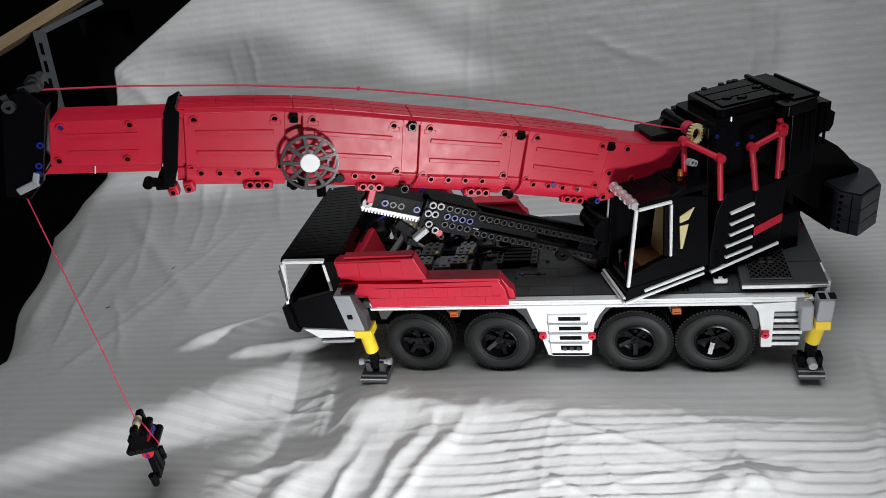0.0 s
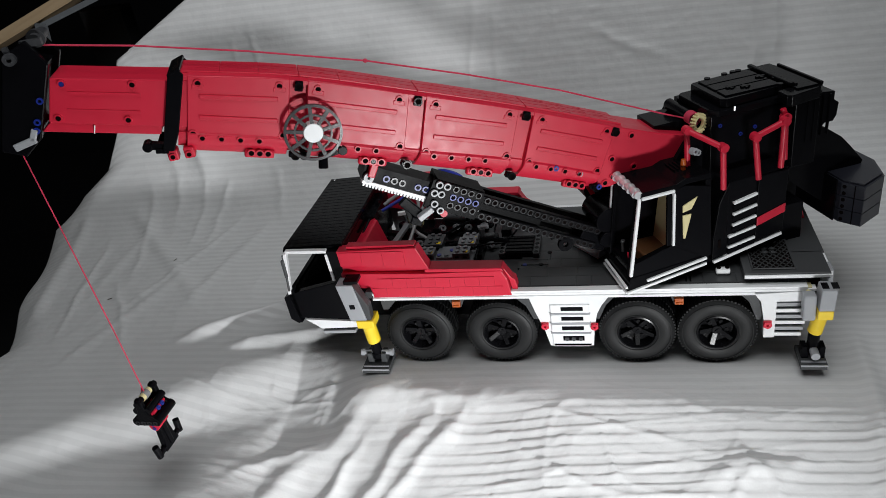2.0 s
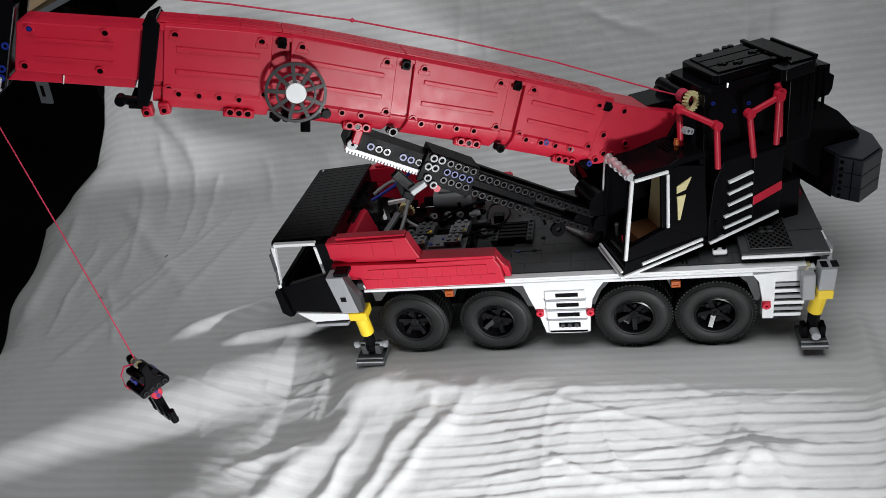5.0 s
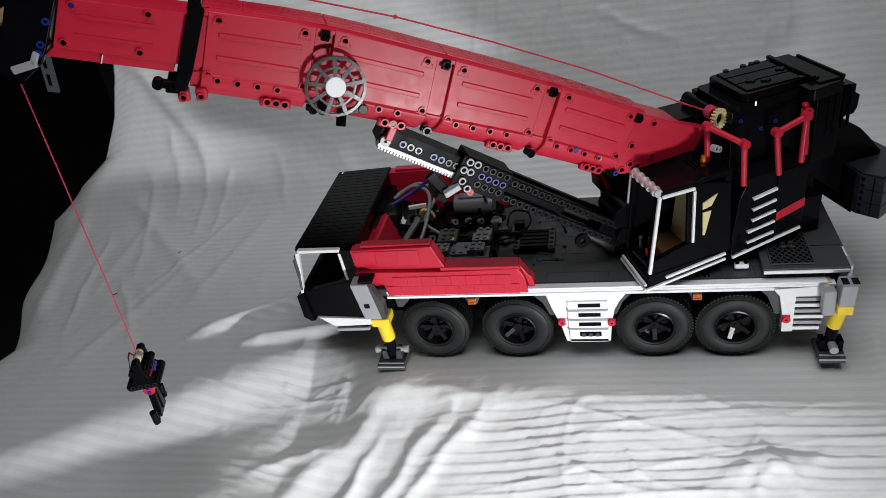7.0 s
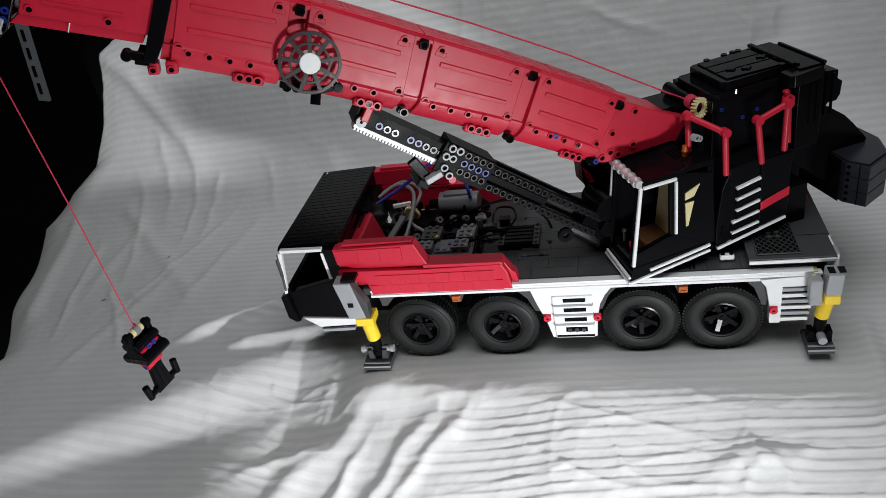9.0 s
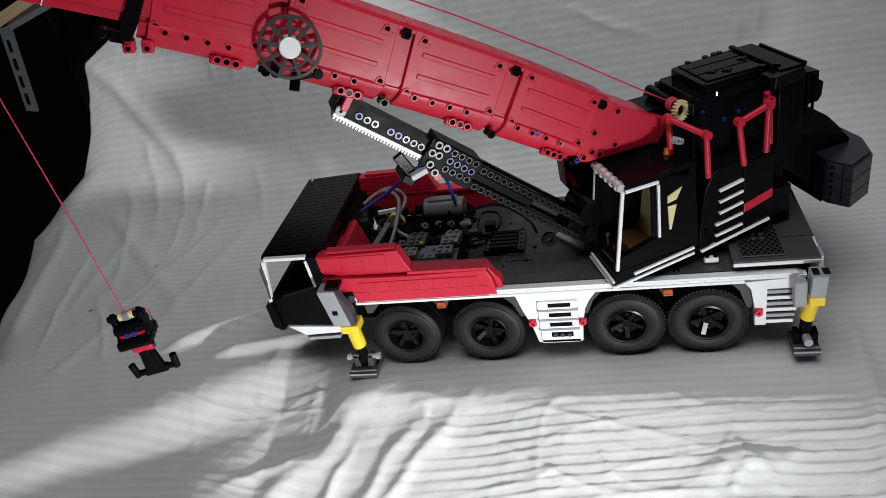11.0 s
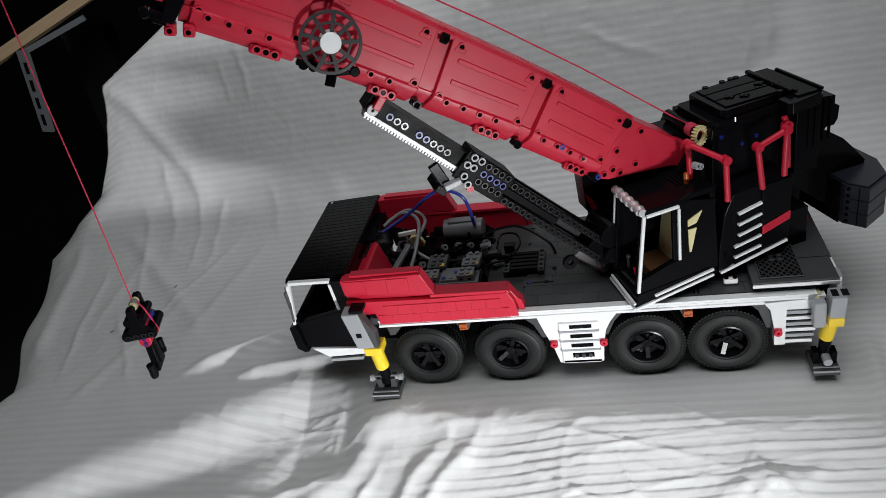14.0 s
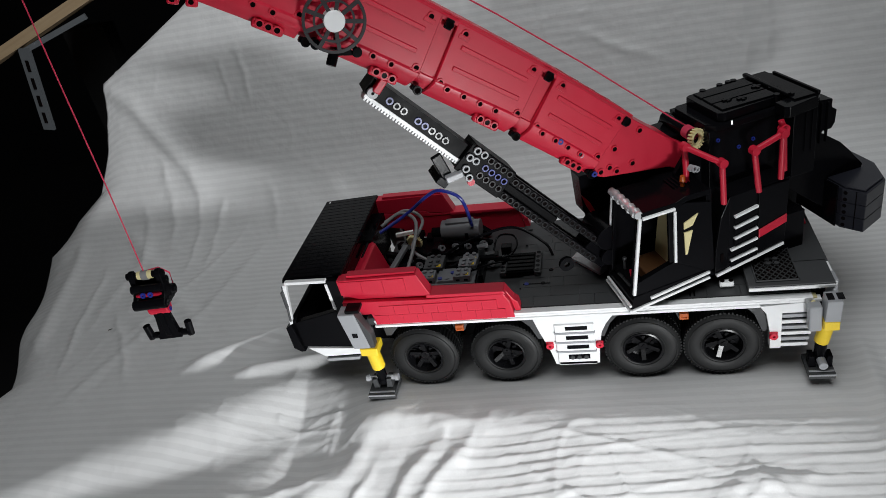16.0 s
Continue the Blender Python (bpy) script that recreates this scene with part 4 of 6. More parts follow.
def turret():
    base = up("turret_base", Mesh().box(0.2175, 0.40, -0.045, 0.035, 0.100, 0.150).box(0.29, 0.40, -0.095, 0.04, 0.105, 0.150), BLACK, "black turret base")
    # operator's cab
    fl = [(0.2025, 0.1005), (0.2877, 0.1120), (0.2877, 0.1215), (0.2062, 0.1160)]
    N, F = -0.1045, -0.0472
    cabin = up("operator_cab", Mesh().side(fl, N, F), BLACK, "black operator cab with white-edged windows")
    up("cab_side", Mesh().side([(0.2531, 0.2031), (0.2640, 0.2050), (0.2900, 0.1980), (0.2940, 0.1200), (0.2860, 0.1200), (0.2513, 0.1420)], N, N + 0.008).side([(0.2062, 0.1160), (0.2860, 0.1200), (0.2513, 0.1420), (0.2100, 0.1300)], N + 0.001, N + 0.008), BLACK, parent=cabin)
    up("cab_side", Mesh().side([(0.2174, 0.2031), (0.2640, 0.2050), (0.2900, 0.1980), (0.2940, 0.1200), (0.2062, 0.1160)], F - 0.006, F), BLACK, parent=cabin)
    up("cab_back", Mesh().box(0.2860, 0.2920, N + 0.002, F, 0.118, 0.205), BLACK, parent=cabin)
    roof = up("cab_roof", Mesh().side([(0.2174, 0.2020), (0.2531, 0.2020), (0.2650, 0.2060), (0.2900, 0.2060), (0.2900, 0.2120), (0.2640, 0.2120), (0.2540, 0.2080), (0.2180, 0.2080)], N, F), BLACK, parent=cabin, label="black cab roof")
    for k in range(5):
        up("roof_slot", Mesh().box(0.262 + k * 0.004, 0.2635 + k * 0.004, -0.085, -0.066, 0.2121, 0.2135), BLACK, parent=cabin, bevel=0)
    up("front_pillar", Mesh().bar((0.2062, N - 0.0005, 0.1190), (0.2168, N - 0.0005, 0.2030), 0.0034, 0.0034, (1, 0, 0)), WHITE, parent=cabin, label="white front pillar", bevel=0.001)
    up("front_pillar", Mesh().bar((0.2085, F, 0.1340), (0.2168, F, 0.2030), 0.0034, 0.0034, (1, 0, 0)), WHITE, parent=cabin, label="white front pillar", bevel=0.001)
    up("pillar_liner", Mesh().bar((0.2070, N + 0.005, 0.1180), (0.2172, N + 0.005, 0.2020), 0.004, 0.004, (1, 0, 0)).bar((0.2085, F - 0.005, 0.1180), (0.2172, F - 0.005, 0.2020), 0.004, 0.004, (1, 0, 0)), BLACK, parent=cabin)
    up("window_head", Mesh().bar((0.2190, N - 0.0008, 0.2020), (0.2525, N - 0.0008, 0.2025), 0.003, 0.0028), WHITE, parent=cabin, label="white strip over the window")
    up("window_post", Mesh().bar((0.2520, N - 0.0008, 0.2000), (0.2513, N - 0.0008, 0.1430), 0.003, 0.0026, (1, 0, 0)), WHITE, parent=cabin, label="white window post")
    up("window_post", Mesh().bar((0.2475, N + 0.001, 0.2000), (0.2470, N + 0.001, 0.1440), 0.004, 0.0040, (1, 0, 0)), BLACK, parent=cabin)
    up("far_post", Mesh().bar((0.2310, F - 0.003, 0.1990), (0.2310, F - 0.003, 0.1500), 0.003, 0.0032, (1, 0, 0)), WHITE, parent=cabin)
    bar = up("light_bar", Mesh().rod((0.2160, N, 0.2065), (0.2160, F, 0.2065), 0.0040, 16), CHROME, parent=cabin, label="chrome light bar", bevel=0, smooth=True)
    for k in range(5):
        up("light_bar_lens", Mesh().ring((0.2160, N + 0.006 + k * 0.0105, 0.2065), (0, 1, 0.35), 0.0036, 0.0050, 0.004, 16), CHROME, parent=cabin, bevel=0)
    # white edging along the foot
    for dz, u0, u1 in ((0.0, 0.2020, 0.2877), (0.0062, 0.2230, 0.2877)):
        up("sill_strip", Mesh().bar((u0, N - 0.0012, 0.1010 + dz + (u0 - 0.2025) * 0.14), (u1, N - 0.0012, 0.1010 + dz + (u1 - 0.2025) * 0.14), 0.0026, 0.0028), WHITE, parent=cabin, label="white sill strip")
    for dz, e in ((0.0, F), (0.0062, F - 0.004)):
        up("front_strip", Mesh().bar((0.2015, N - 0.0012, 0.1010 + dz), (0.2030, e, 0.1040 + dz), 0.0026, 0.0024), WHITE, parent=cabin, label="white sill strip")
    up("seat", Mesh().box(0.226, 0.254, -0.095, -0.060, 0.118, 0.132), BROWN, parent=cabin, label="brown operator seat", bevel=0.002)
    up("seat_back", Mesh().side([(0.252, 0.130), (0.258, 0.130), (0.264, 0.180), (0.259, 0.182)], -0.095, -0.060), TAN, parent=cabin, label="tan seat back", bevel=0.001)
    up("control_panel", Mesh().box(0.2085, 0.222, -0.094, -0.056, 0.118, 0.126), BLACK, parent=cabin)
    up("lever", Mesh().rod((0.215, -0.068, 0.126), (0.2155, -0.067, 0.136), 0.0014, 8).rod((0.2155, -0.067, 0.136), (0.216, -0.067, 0.139), 0.0022, 10), DARK, parent=cabin, bevel=0)
    up("red_switch", Mesh().bar((0.214, -0.085, 0.127), (0.218, -0.074, 0.127), 0.002, 0.002), RED, parent=cabin, bevel=0)
    up("side_window", Mesh().side([(0.2610, 0.184), (0.2760, 0.1905), (0.2700, 0.1790), (0.2610, 0.1770)], N - 0.0012, N + 0.001).side([(0.2610, 0.1735), (0.2700, 0.1735), (0.2640, 0.1480), (0.2620, 0.1480)], N - 0.0012, N + 0.001), TAN, parent=cabin, label="tan seat seen in the rear side window", bevel=0)
    up("beacon", Mesh().rod((0.2720, -0.085, 0.2120), (0.2720, -0.085, 0.2170), 0.0024, 12).rod((0.2720, -0.085, 0.2170), (0.2720, -0.085, 0.2225), 0.0030, 14, 0.0022), ORANGE, parent=cabin, label="orange rotating beacon", bevel=0, smooth=True)
    # engine house behind the cab
    W = -0.104
    house = up("engine_house", Mesh().side([(0.2945, 0.1130), (0.3692, 0.1270), (0.3720, 0.1990), (0.3090, 0.1960), (0.2980, 0.1500)], W, 0.035), BLACK, "black engine house with white louvres and a red stripe")
    up("slanted_panel", Mesh().side([(0.2930, 0.1180), (0.3060, 0.1200), (0.3080, 0.1500), (0.3085, 0.1985), (0.2990, 0.1780), (0.2935, 0.1400)], W - 0.003, W), BLACK, parent=house)
    for k in range(5):
        z = 0.1735 - k * 0.0122
        u0 = 0.3145 if k < 3 else 0.3105
        up("louvre", Mesh().bar((u0, W - 0.0015, z), (0.3395, W - 0.0015, z + 0.0050), 0.003, 0.0024), WHITE, parent=house, label="white louvre", bevel=0)
        up("louvre_gap", Mesh().bar((u0, W - 0.0010, z - 0.0055), (0.3395, W - 0.0010, z - 0.0005), 0.002, 0.0050), BLACK, parent=house, bevel=0)
    up("side_plate", Mesh().side([(0.3400, 0.1240), (0.3700, 0.1300), (0.3720, 0.1970), (0.3400, 0.1960)], W - 0.0022, W - 0.0001), BLACK, parent=house)
    up("red_stripe", Mesh().side([(0.3400, 0.1425), (0.3702, 0.1515), (0.3702, 0.1605), (0.3400, 0.1515)], W - 0.0040, W - 0.0023), RED, parent=house, label="red stripe")
    up("house_sill", Mesh().bar((0.2950, W - 0.0015, 0.1120), (0.3690, W - 0.0015, 0.1265), 0.003, 0.0030), WHITE, parent=house, label="white sill strip", bevel=0)
    up("vent", Mesh().box(0.2985, 0.3015, W - 0.0038, W - 0.003, 0.128, 0.137), HOLE, parent=house, bevel=0)
    eng = up("engine_cover", Mesh().box(0.300, 0.405, -0.085, -0.012, 0.190, 0.2560), BLACK, "black engine cover of plates and panels")
    eng.matrix_basis = TURRET @ pose(0.003, 0.005, 0)
    up("side_cover", Mesh().box(0.380, 0.4052, -0.098, -0.0852, 0.190, 0.2575), BLACK, parent=eng)
    up("winch_housing", Mesh().box(0.2600, 0.2998, -0.0480, -0.010, 0.150, 0.2440), BLACK, parent=eng)
    up("rear_box", Mesh().side([(0.400, 0.2600), (0.4270, 0.2565), (0.4270, 0.2480), (0.4325, 0.2440), (0.4315, 0.2310), (0.4280, 0.2255), (0.4190, 0.2255), (0.400, 0.2050)], -0.0900, -0.020), BLACK, parent=eng)
    up("lid", Mesh().flat([(0.3120, -0.0790), (0.3170, -0.0830), (0.3790, -0.0790), (0.3790, -0.0180), (0.3150, -0.0230), (0.3110, -0.0260)], 0.2615, 0.2700), BLACK, parent=eng, label="black lid with raised panels")
    up("lid_step", Mesh().flat([(0.3000, -0.0780), (0.3070, -0.0860), (0.3800, -0.0860), (0.3800, -0.0170), (0.3030, -0.0200), (0.2990, -0.0240)], 0.2550, 0.2612), BLACK, parent=eng)
    up("rear_lid", Mesh().flat([(0.3660, -0.1030), (0.3700, -0.1060), (0.4030, -0.1000), (0.4080, -0.0960), (0.4080, -0.0260), (0.4040, -0.0150), (0.3800, -0.0150), (0.3800, -0.0860), (0.3660, -0.0880)], 0.2580, 0.2690), BLACK, parent=eng, label="black rear lid plate")
    up("rear_lid_step", Mesh().box(0.381, 0.4035, -0.0960, -0.0180, 0.2692, 0.2706), BLACK, parent=eng, bevel=0.0006)
    up("lid_ridge", Mesh().box(0.379, 0.384, -0.0880, -0.0160, 0.2702, 0.2738), BLACK, parent=eng, bevel=0.001)
    up("lid_edge", Mesh().bar((0.4070, -0.0960, 0.2706), (0.4070, -0.0270, 0.2706), 0.0030, 0.0030), BLACK, parent=eng)
    for v0, v1 in ((-0.0770, -0.0600), (-0.0585, -0.0420), (-0.0405, -0.0250)):
        up("lid_panel", Mesh().box(0.3190, 0.3760, v0, v1, 0.2702, 0.2714), BLACK, parent=eng, bevel=0.0008)
    for u, v, a in ((0.334, -0.060, 1), (0.346, -0.066, 1), (0.372, -0.050, 1), (0.382, -0.062, 1), (0.375, -0.078, 0), (0.386, -0.084, 0), (0.330, -0.024, 0), (0.350, -0.022, 0), (0.360, -0.021, 0), (0.366, -0.021, 0)):
        m = Mesh().box(u - 0.0045, u + 0.0045, v - 0.0016, v + 0.0016, 0.2714, 0.2728).box(u - 0.0016, u + 0.0016, v - 0.0040, v + 0.0040, 0.2714, 0.2726) if a else Mesh().rod((u, v, 0.2600), (u, v, 0.2722), 0.0030, 12)
        up("lid_fitting", m, BLACK, parent=eng, bevel=0)
    up("chrome_clip", Mesh().rod((0.3225, -0.0870, 0.2590), (0.3225, -0.0870, 0.2630), 0.0009, 8), CHROME, parent=eng, bevel=0)
    for k in range(5):
        up("panel_rib", Mesh().box(0.392 + k * 0.007, 0.393 + k * 0.007, -0.0995 + 0.006 * (k > 1), -0.0900, 0.215, 0.2560), BLACK, parent=eng, bevel=0)
    for u, z in ((0.331, 0.2330), (0.346, 0.2370), (0.3090, 0.2460)):
        up("blue_pin", Mesh().ring((u, -0.0856, z), (0, 1, 0), 0.0010, 0.0019, 0.0014, 14), BLUE, parent=eng, bevel=0)
    # handrails of red tube
    def rail(pts, label):
        m = Mesh()
        for a, b in zip(pts, pts[1:]):
            m.rod(a, b, 0.0029, 14)
        for p in pts[1:-1]:
            m.rod((p[0], p[1] - 0.0036, p[2]), (p[0], p[1] + 0.0036, p[2]), 0.0044, 14)
        up("handrail", m, RED, label, bevel=0, smooth=True)
    rail([(0.2790, -0.080, 0.2080), (0.2780, -0.080, 0.2490), (0.3015, -0.1045, 0.2350), (0.3035, -0.1045, 0.1915)], "red tube handrail beside the winch")
    rail([(0.3405, -0.1045, 0.1930), (0.3344, -0.1045, 0.2380), (0.3640, -0.1045, 0.2470), (0.3635, -0.1045, 0.2000)], "red tube handrail on the engine house")
    rail([(0.3700, -0.100, 0.2050), (0.3690, -0.098, 0.2480), (0.3670, -0.096, 0.2560)], "red tube post on the engine house")
    # winch
    g = Mesh().ring((0.2945, -0.072, 0.2500), (0.35, -1, 0.1), 0.0055, 0.0078, 0.0036, 24)
    q = Vector((0.35, -1, 0.1)).to_track_quat("Z", "Y")
    for k in range(18):
        a = 2 * math.pi * k / 18
        p = Vector((0.2945, -0.072, 0.2500)) + q @ Vector((0.0088 * math.cos(a), 0.0088 * math.sin(a), 0))
        g.bar(p - q @ Vector((0, 0, 0.0022)), p + q @ Vector((0, 0, 0.0022)), 0.0015, 0.0020, q @ Vector((math.cos(a), math.sin(a), 0)))
    win = up("winch", Mesh().rod((0.296, -0.062, 0.2500), (0.296, -0.01, 0.2500), 0.0060, 18), BLACK, "winch drum with a tan gear", bevel=0, smooth=True)
    up("winch_gear", g, TAN, parent=win, label="tan bevel gear", bevel=0)
    up("wound_cord", Mesh().rod((0.296, -0.062, 0.2500), (0.296, -0.052, 0.2500), 0.0066, 18), ROPE, parent=win, label="wound red cord", bevel=0)
    up("far_gear", Mesh().ring((0.310, -0.020, 0.2480), (0.2, -1, 0.2), 0.002, 0.007, 0.004, 18), TAN, parent=win, bevel=0)
    up("grey_bush", Mesh().ring((0.2740, -0.100, 0.2360), (0.3, -1, 0.1), 0.0018, 0.0034, 0.006, 16).ring((0.2780, -0.098, 0.2335), (0.3, -1, 0.1), 0.0016, 0.0030, 0.006, 16), GREY, bevel=0)
    up("boom_cheek", Mesh().side([(0.262, 0.150), (0.320, 0.150), (0.320, 0.235), (0.295, 0.245), (0.275, 0.215)], -0.066, -0.060).side([(0.262, 0.150), (0.320, 0.150), (0.320, 0.235), (0.295, 0.245), (0.275, 0.215)], -0.006, 0.0), BLACK)
    # far side panel
    far = up("side_box", Mesh().side([(0.2060, 0.2000), (0.2080, 0.1560), (0.2310, 0.1230), (0.290, 0.118), (0.290, 0.205)], 0.012, 0.034), BLACK, "black side box with a red stripe")
    up("red_stripe", Mesh().side([(0.2070, 0.1780), (0.2100, 0.1660), (0.2270, 0.1280), (0.2330, 0.1230), (0.2160, 0.1660)], 0.0105, 0.0119), RED, parent=far)
    # luffing ram footing
    slope = [(0.1890, 0.0150), (0.2066, 0.0184), (0.2172, -0.0225), (0.2030, -0.0290)]
    wedge = Mesh().add([(u, v, 0.0985) for u, v in slope] + [(u, v, z) for (u, v), z in zip(slope, (0.1015, 0.1125, 0.1185, 0.1030))], [(3, 2, 1, 0), (4, 5, 6, 7), (0, 1, 5, 4), (1, 2, 6, 5), (2, 3, 7, 6), (3, 0, 4, 7)])
    up("ram_footing", wedge, WHITE, "white slope piece at the foot of the ram")
    up("ram_drum", Mesh().rod((0.2080, -0.052, 0.1560), (0.2080, -0.012, 0.1560), 0.0135, 24).rod((0.2060, -0.054, 0.1350), (0.2060, -0.010, 0.1350), 0.0090, 20), BLACK, "black drum at the foot of the ram", smooth=True)
    up("ram_gear", Mesh().ring((0.1610, -0.047, 0.1390), (0, 1, 0), 0.003, 0.0078, 0.004, 22), BLACK, bevel=0)
    # counterweight: a transverse bar with chamfered ends, carried by a slanted arm
    cw = up("counterweight", Mesh().side([(0.4354, 0.2128), (0.4557, 0.1981), (0.4663, 0.1868), (0.4843, 0.1657), (0.4803, 0.15), (0.4647, 0.1244), (0.4447, 0.1244), (0.3987, 0.1623), (0.395, 0.2208)], -0.070, 0.052), BLACK, "black brick-built counterweight behind the turret")
    plan = [(0.4420, -0.0950), (0.4535, -0.1150), (0.4860, -0.1010), (0.5020, -0.0665), (0.5020, 0.0500), (0.4420, 0.0750)]
    for k in range(3):
        up("weight_block", Mesh().flat(plan, 0.1150 + 0.0151 * k, 0.1296 + 0.0151 * k), CHARCOAL, parent=cw, label="dark blue-grey weight block")
    up("weight_liner", Mesh().box(0.4402, 0.4416, -0.0900, 0.0700, 0.1140, 0.1612), BLACK, parent=cw)
    up("weight_cap", Mesh().flat([(0.4440, -0.0940), (0.4540, -0.1120), (0.4850, -0.0990), (0.4990, -0.0650), (0.4990, 0.048), (0.4440, 0.072)], 0.1604, 0.1618), CHARCOAL, parent=cw)
    du, dv = 0.0115 / 0.0231, -0.0200 / 0.0231
    for k in range(6):
        z = 0.1190 + 0.0074 * k
        c = Vector((0.4420 + du * 0.0030, -0.0950 + dv * 0.0030, z))
        up("stud_hole", Mesh().rod(c + Vector((dv, -du, 0)) * 0.0004, c - Vector((dv, -du, 0)) * 0.0010, 0.0020, 12), HOLE, parent=cw, bevel=0)
    c = Vector((0.4420 + du * 0.0135, -0.0950 + dv * 0.0135, 0))
    up("weight_seam", Mesh().bar((c.x, c.y, 0.1152), (c.x, c.y, 0.1596), 0.0008, 0.0008, (1, 0, 0)), HOLE, parent=cw, bevel=0)
    up("rear_stay", Mesh().bar((0.4159, -0.060, 0.1261), (0.4388, -0.060, 0.0621), 0.006, 0.011, (1, 0, 0)), RED, "dark red slanted stay at the rear", bevel=0.001)
    up("rear_frame", Mesh().box(0.385, 0.412, -0.066, 0.02, 0.110, 0.235), BLACK)


# ---- boom ----
PIVOT = (0.2997, 0.2199)
# stations along the boom: upper edge, fold of the side panel, lower edge
STATIONS = [((-0.1640, 0.3860), (-0.1776, 0.3395), (-0.1835, 0.3225)), ((-0.0695, 0.3630), (-0.0830, 0.3120), (-0.0885, 0.2960)),
            ((0.0291, 0.3290), (0.0160, 0.2790), (0.0075, 0.2650)), ((0.1271, 0.2935), (0.1135, 0.2470), (0.1050, 0.2300)),
            ((0.2173, 0.2571), (0.1985, 0.2120), (0.1930, 0.1960))]
SLIDE = (0.0048, 0.0042, 0.0038, 0.0036, 0.0075)
STATIONS = [tuple((u + 0.94 * d, z - 0.34 * d) for u, z in st) for st, d in zip(STATIONS, SLIDE)]
VN, VF = -0.0558, -0.0102


def station(k):
    # a smooth curve through the stations
    i = min(int(k), len(STATIONS) - 2)
    t = k - i
    p = [STATIONS[min(max(i + d, 0), len(STATIONS) - 1)] for d in (-1, 0, 1, 2)]
    w = (-0.5 * t + t * t - 0.5 * t ** 3, 1 - 2.5 * t * t + 1.5 * t ** 3, 0.5 * t + 2 * t * t - 1.5 * t ** 3, -0.5 * t * t + 0.5 * t ** 3)
    if i == 0:
        w = (0, w[1] + 2 * w[0], w[2] - w[0], w[3])
    elif i == len(STATIONS) - 2:
        w = (w[0], w[1] - w[3], w[2] + 2 * w[3], 0)
    out = []
    for edge in range(3):
        u, z = (sum(c * q[edge][n] for c, q in zip(w, p)) for n in (0, 1))
        out.append(Vector((u - PIVOT[0], 0, z - PIVOT[1])))
    return out


def on_side(k, f, v=VN):
    """A point of the side panel: f is 0 at the upper edge, 1 at the fold, 2 at the lower edge."""
    a, b, c = station(k)
    p = a.lerp(b, f) if f <= 1 else b.lerp(c, f - 1)
    return Vector((p.x, v, p.z))


def boom_shell(k0, k1, grow=0.0, steps=3):
    m = Mesh()
    rings = []
    for s in range(steps + 1):
        a, b, c = station(k0 + (k1 - k0) * s / steps)
        w = (a - c).normalized()
        g, e = grow, max(grow, -0.0006)
        ring = [(VN + 0.0060, a + w * (0.0022 + e)), (VN - e, a + w * e), (VN - e, a - w * 0.0035), (VN - g, a - w * 0.0040), (VN - g, b.lerp(a, 0.02)), (VN - 0.0016 - g, b), (VN - 0.0014 - g, b.lerp(c, 0.25)), (VN + 0.0006 - g, b.lerp(c, 0.50)), (VN + 0.0040 - g, b.lerp(c, 0.76)), (VN + 0.0090, c - w * g),
                (VF - 0.0090, c - w * g), (VF - 0.0040 + g, b.lerp(c, 0.76)), (VF - 0.0006 + g, b.lerp(c, 0.50)), (VF + 0.0014 + g, b.lerp(c, 0.25)), (VF + 0.0016 + g, b), (VF + g, b.lerp(a, 0.02)), (VF + g, a - w * 0.0040), (VF + e, a - w * 0.0035), (VF + e, a + w * e), (VF - 0.0060, a + w * (0.0022 + e))]
        rings.append([(p.x, v, p.z) for v, p in ring])
    n = len(rings[0])
    faces = [(i * n + j, i * n + (j + 1) % n, (i + 1) * n + (j + 1) % n, (i + 1) * n + j) for i in range(steps) for j in range(n)]
    m.add([p for r in rings for p in r], faces + [tuple(range(n)), tuple(range(steps * n + n - 1, steps * n - 1, -1))])
    return m


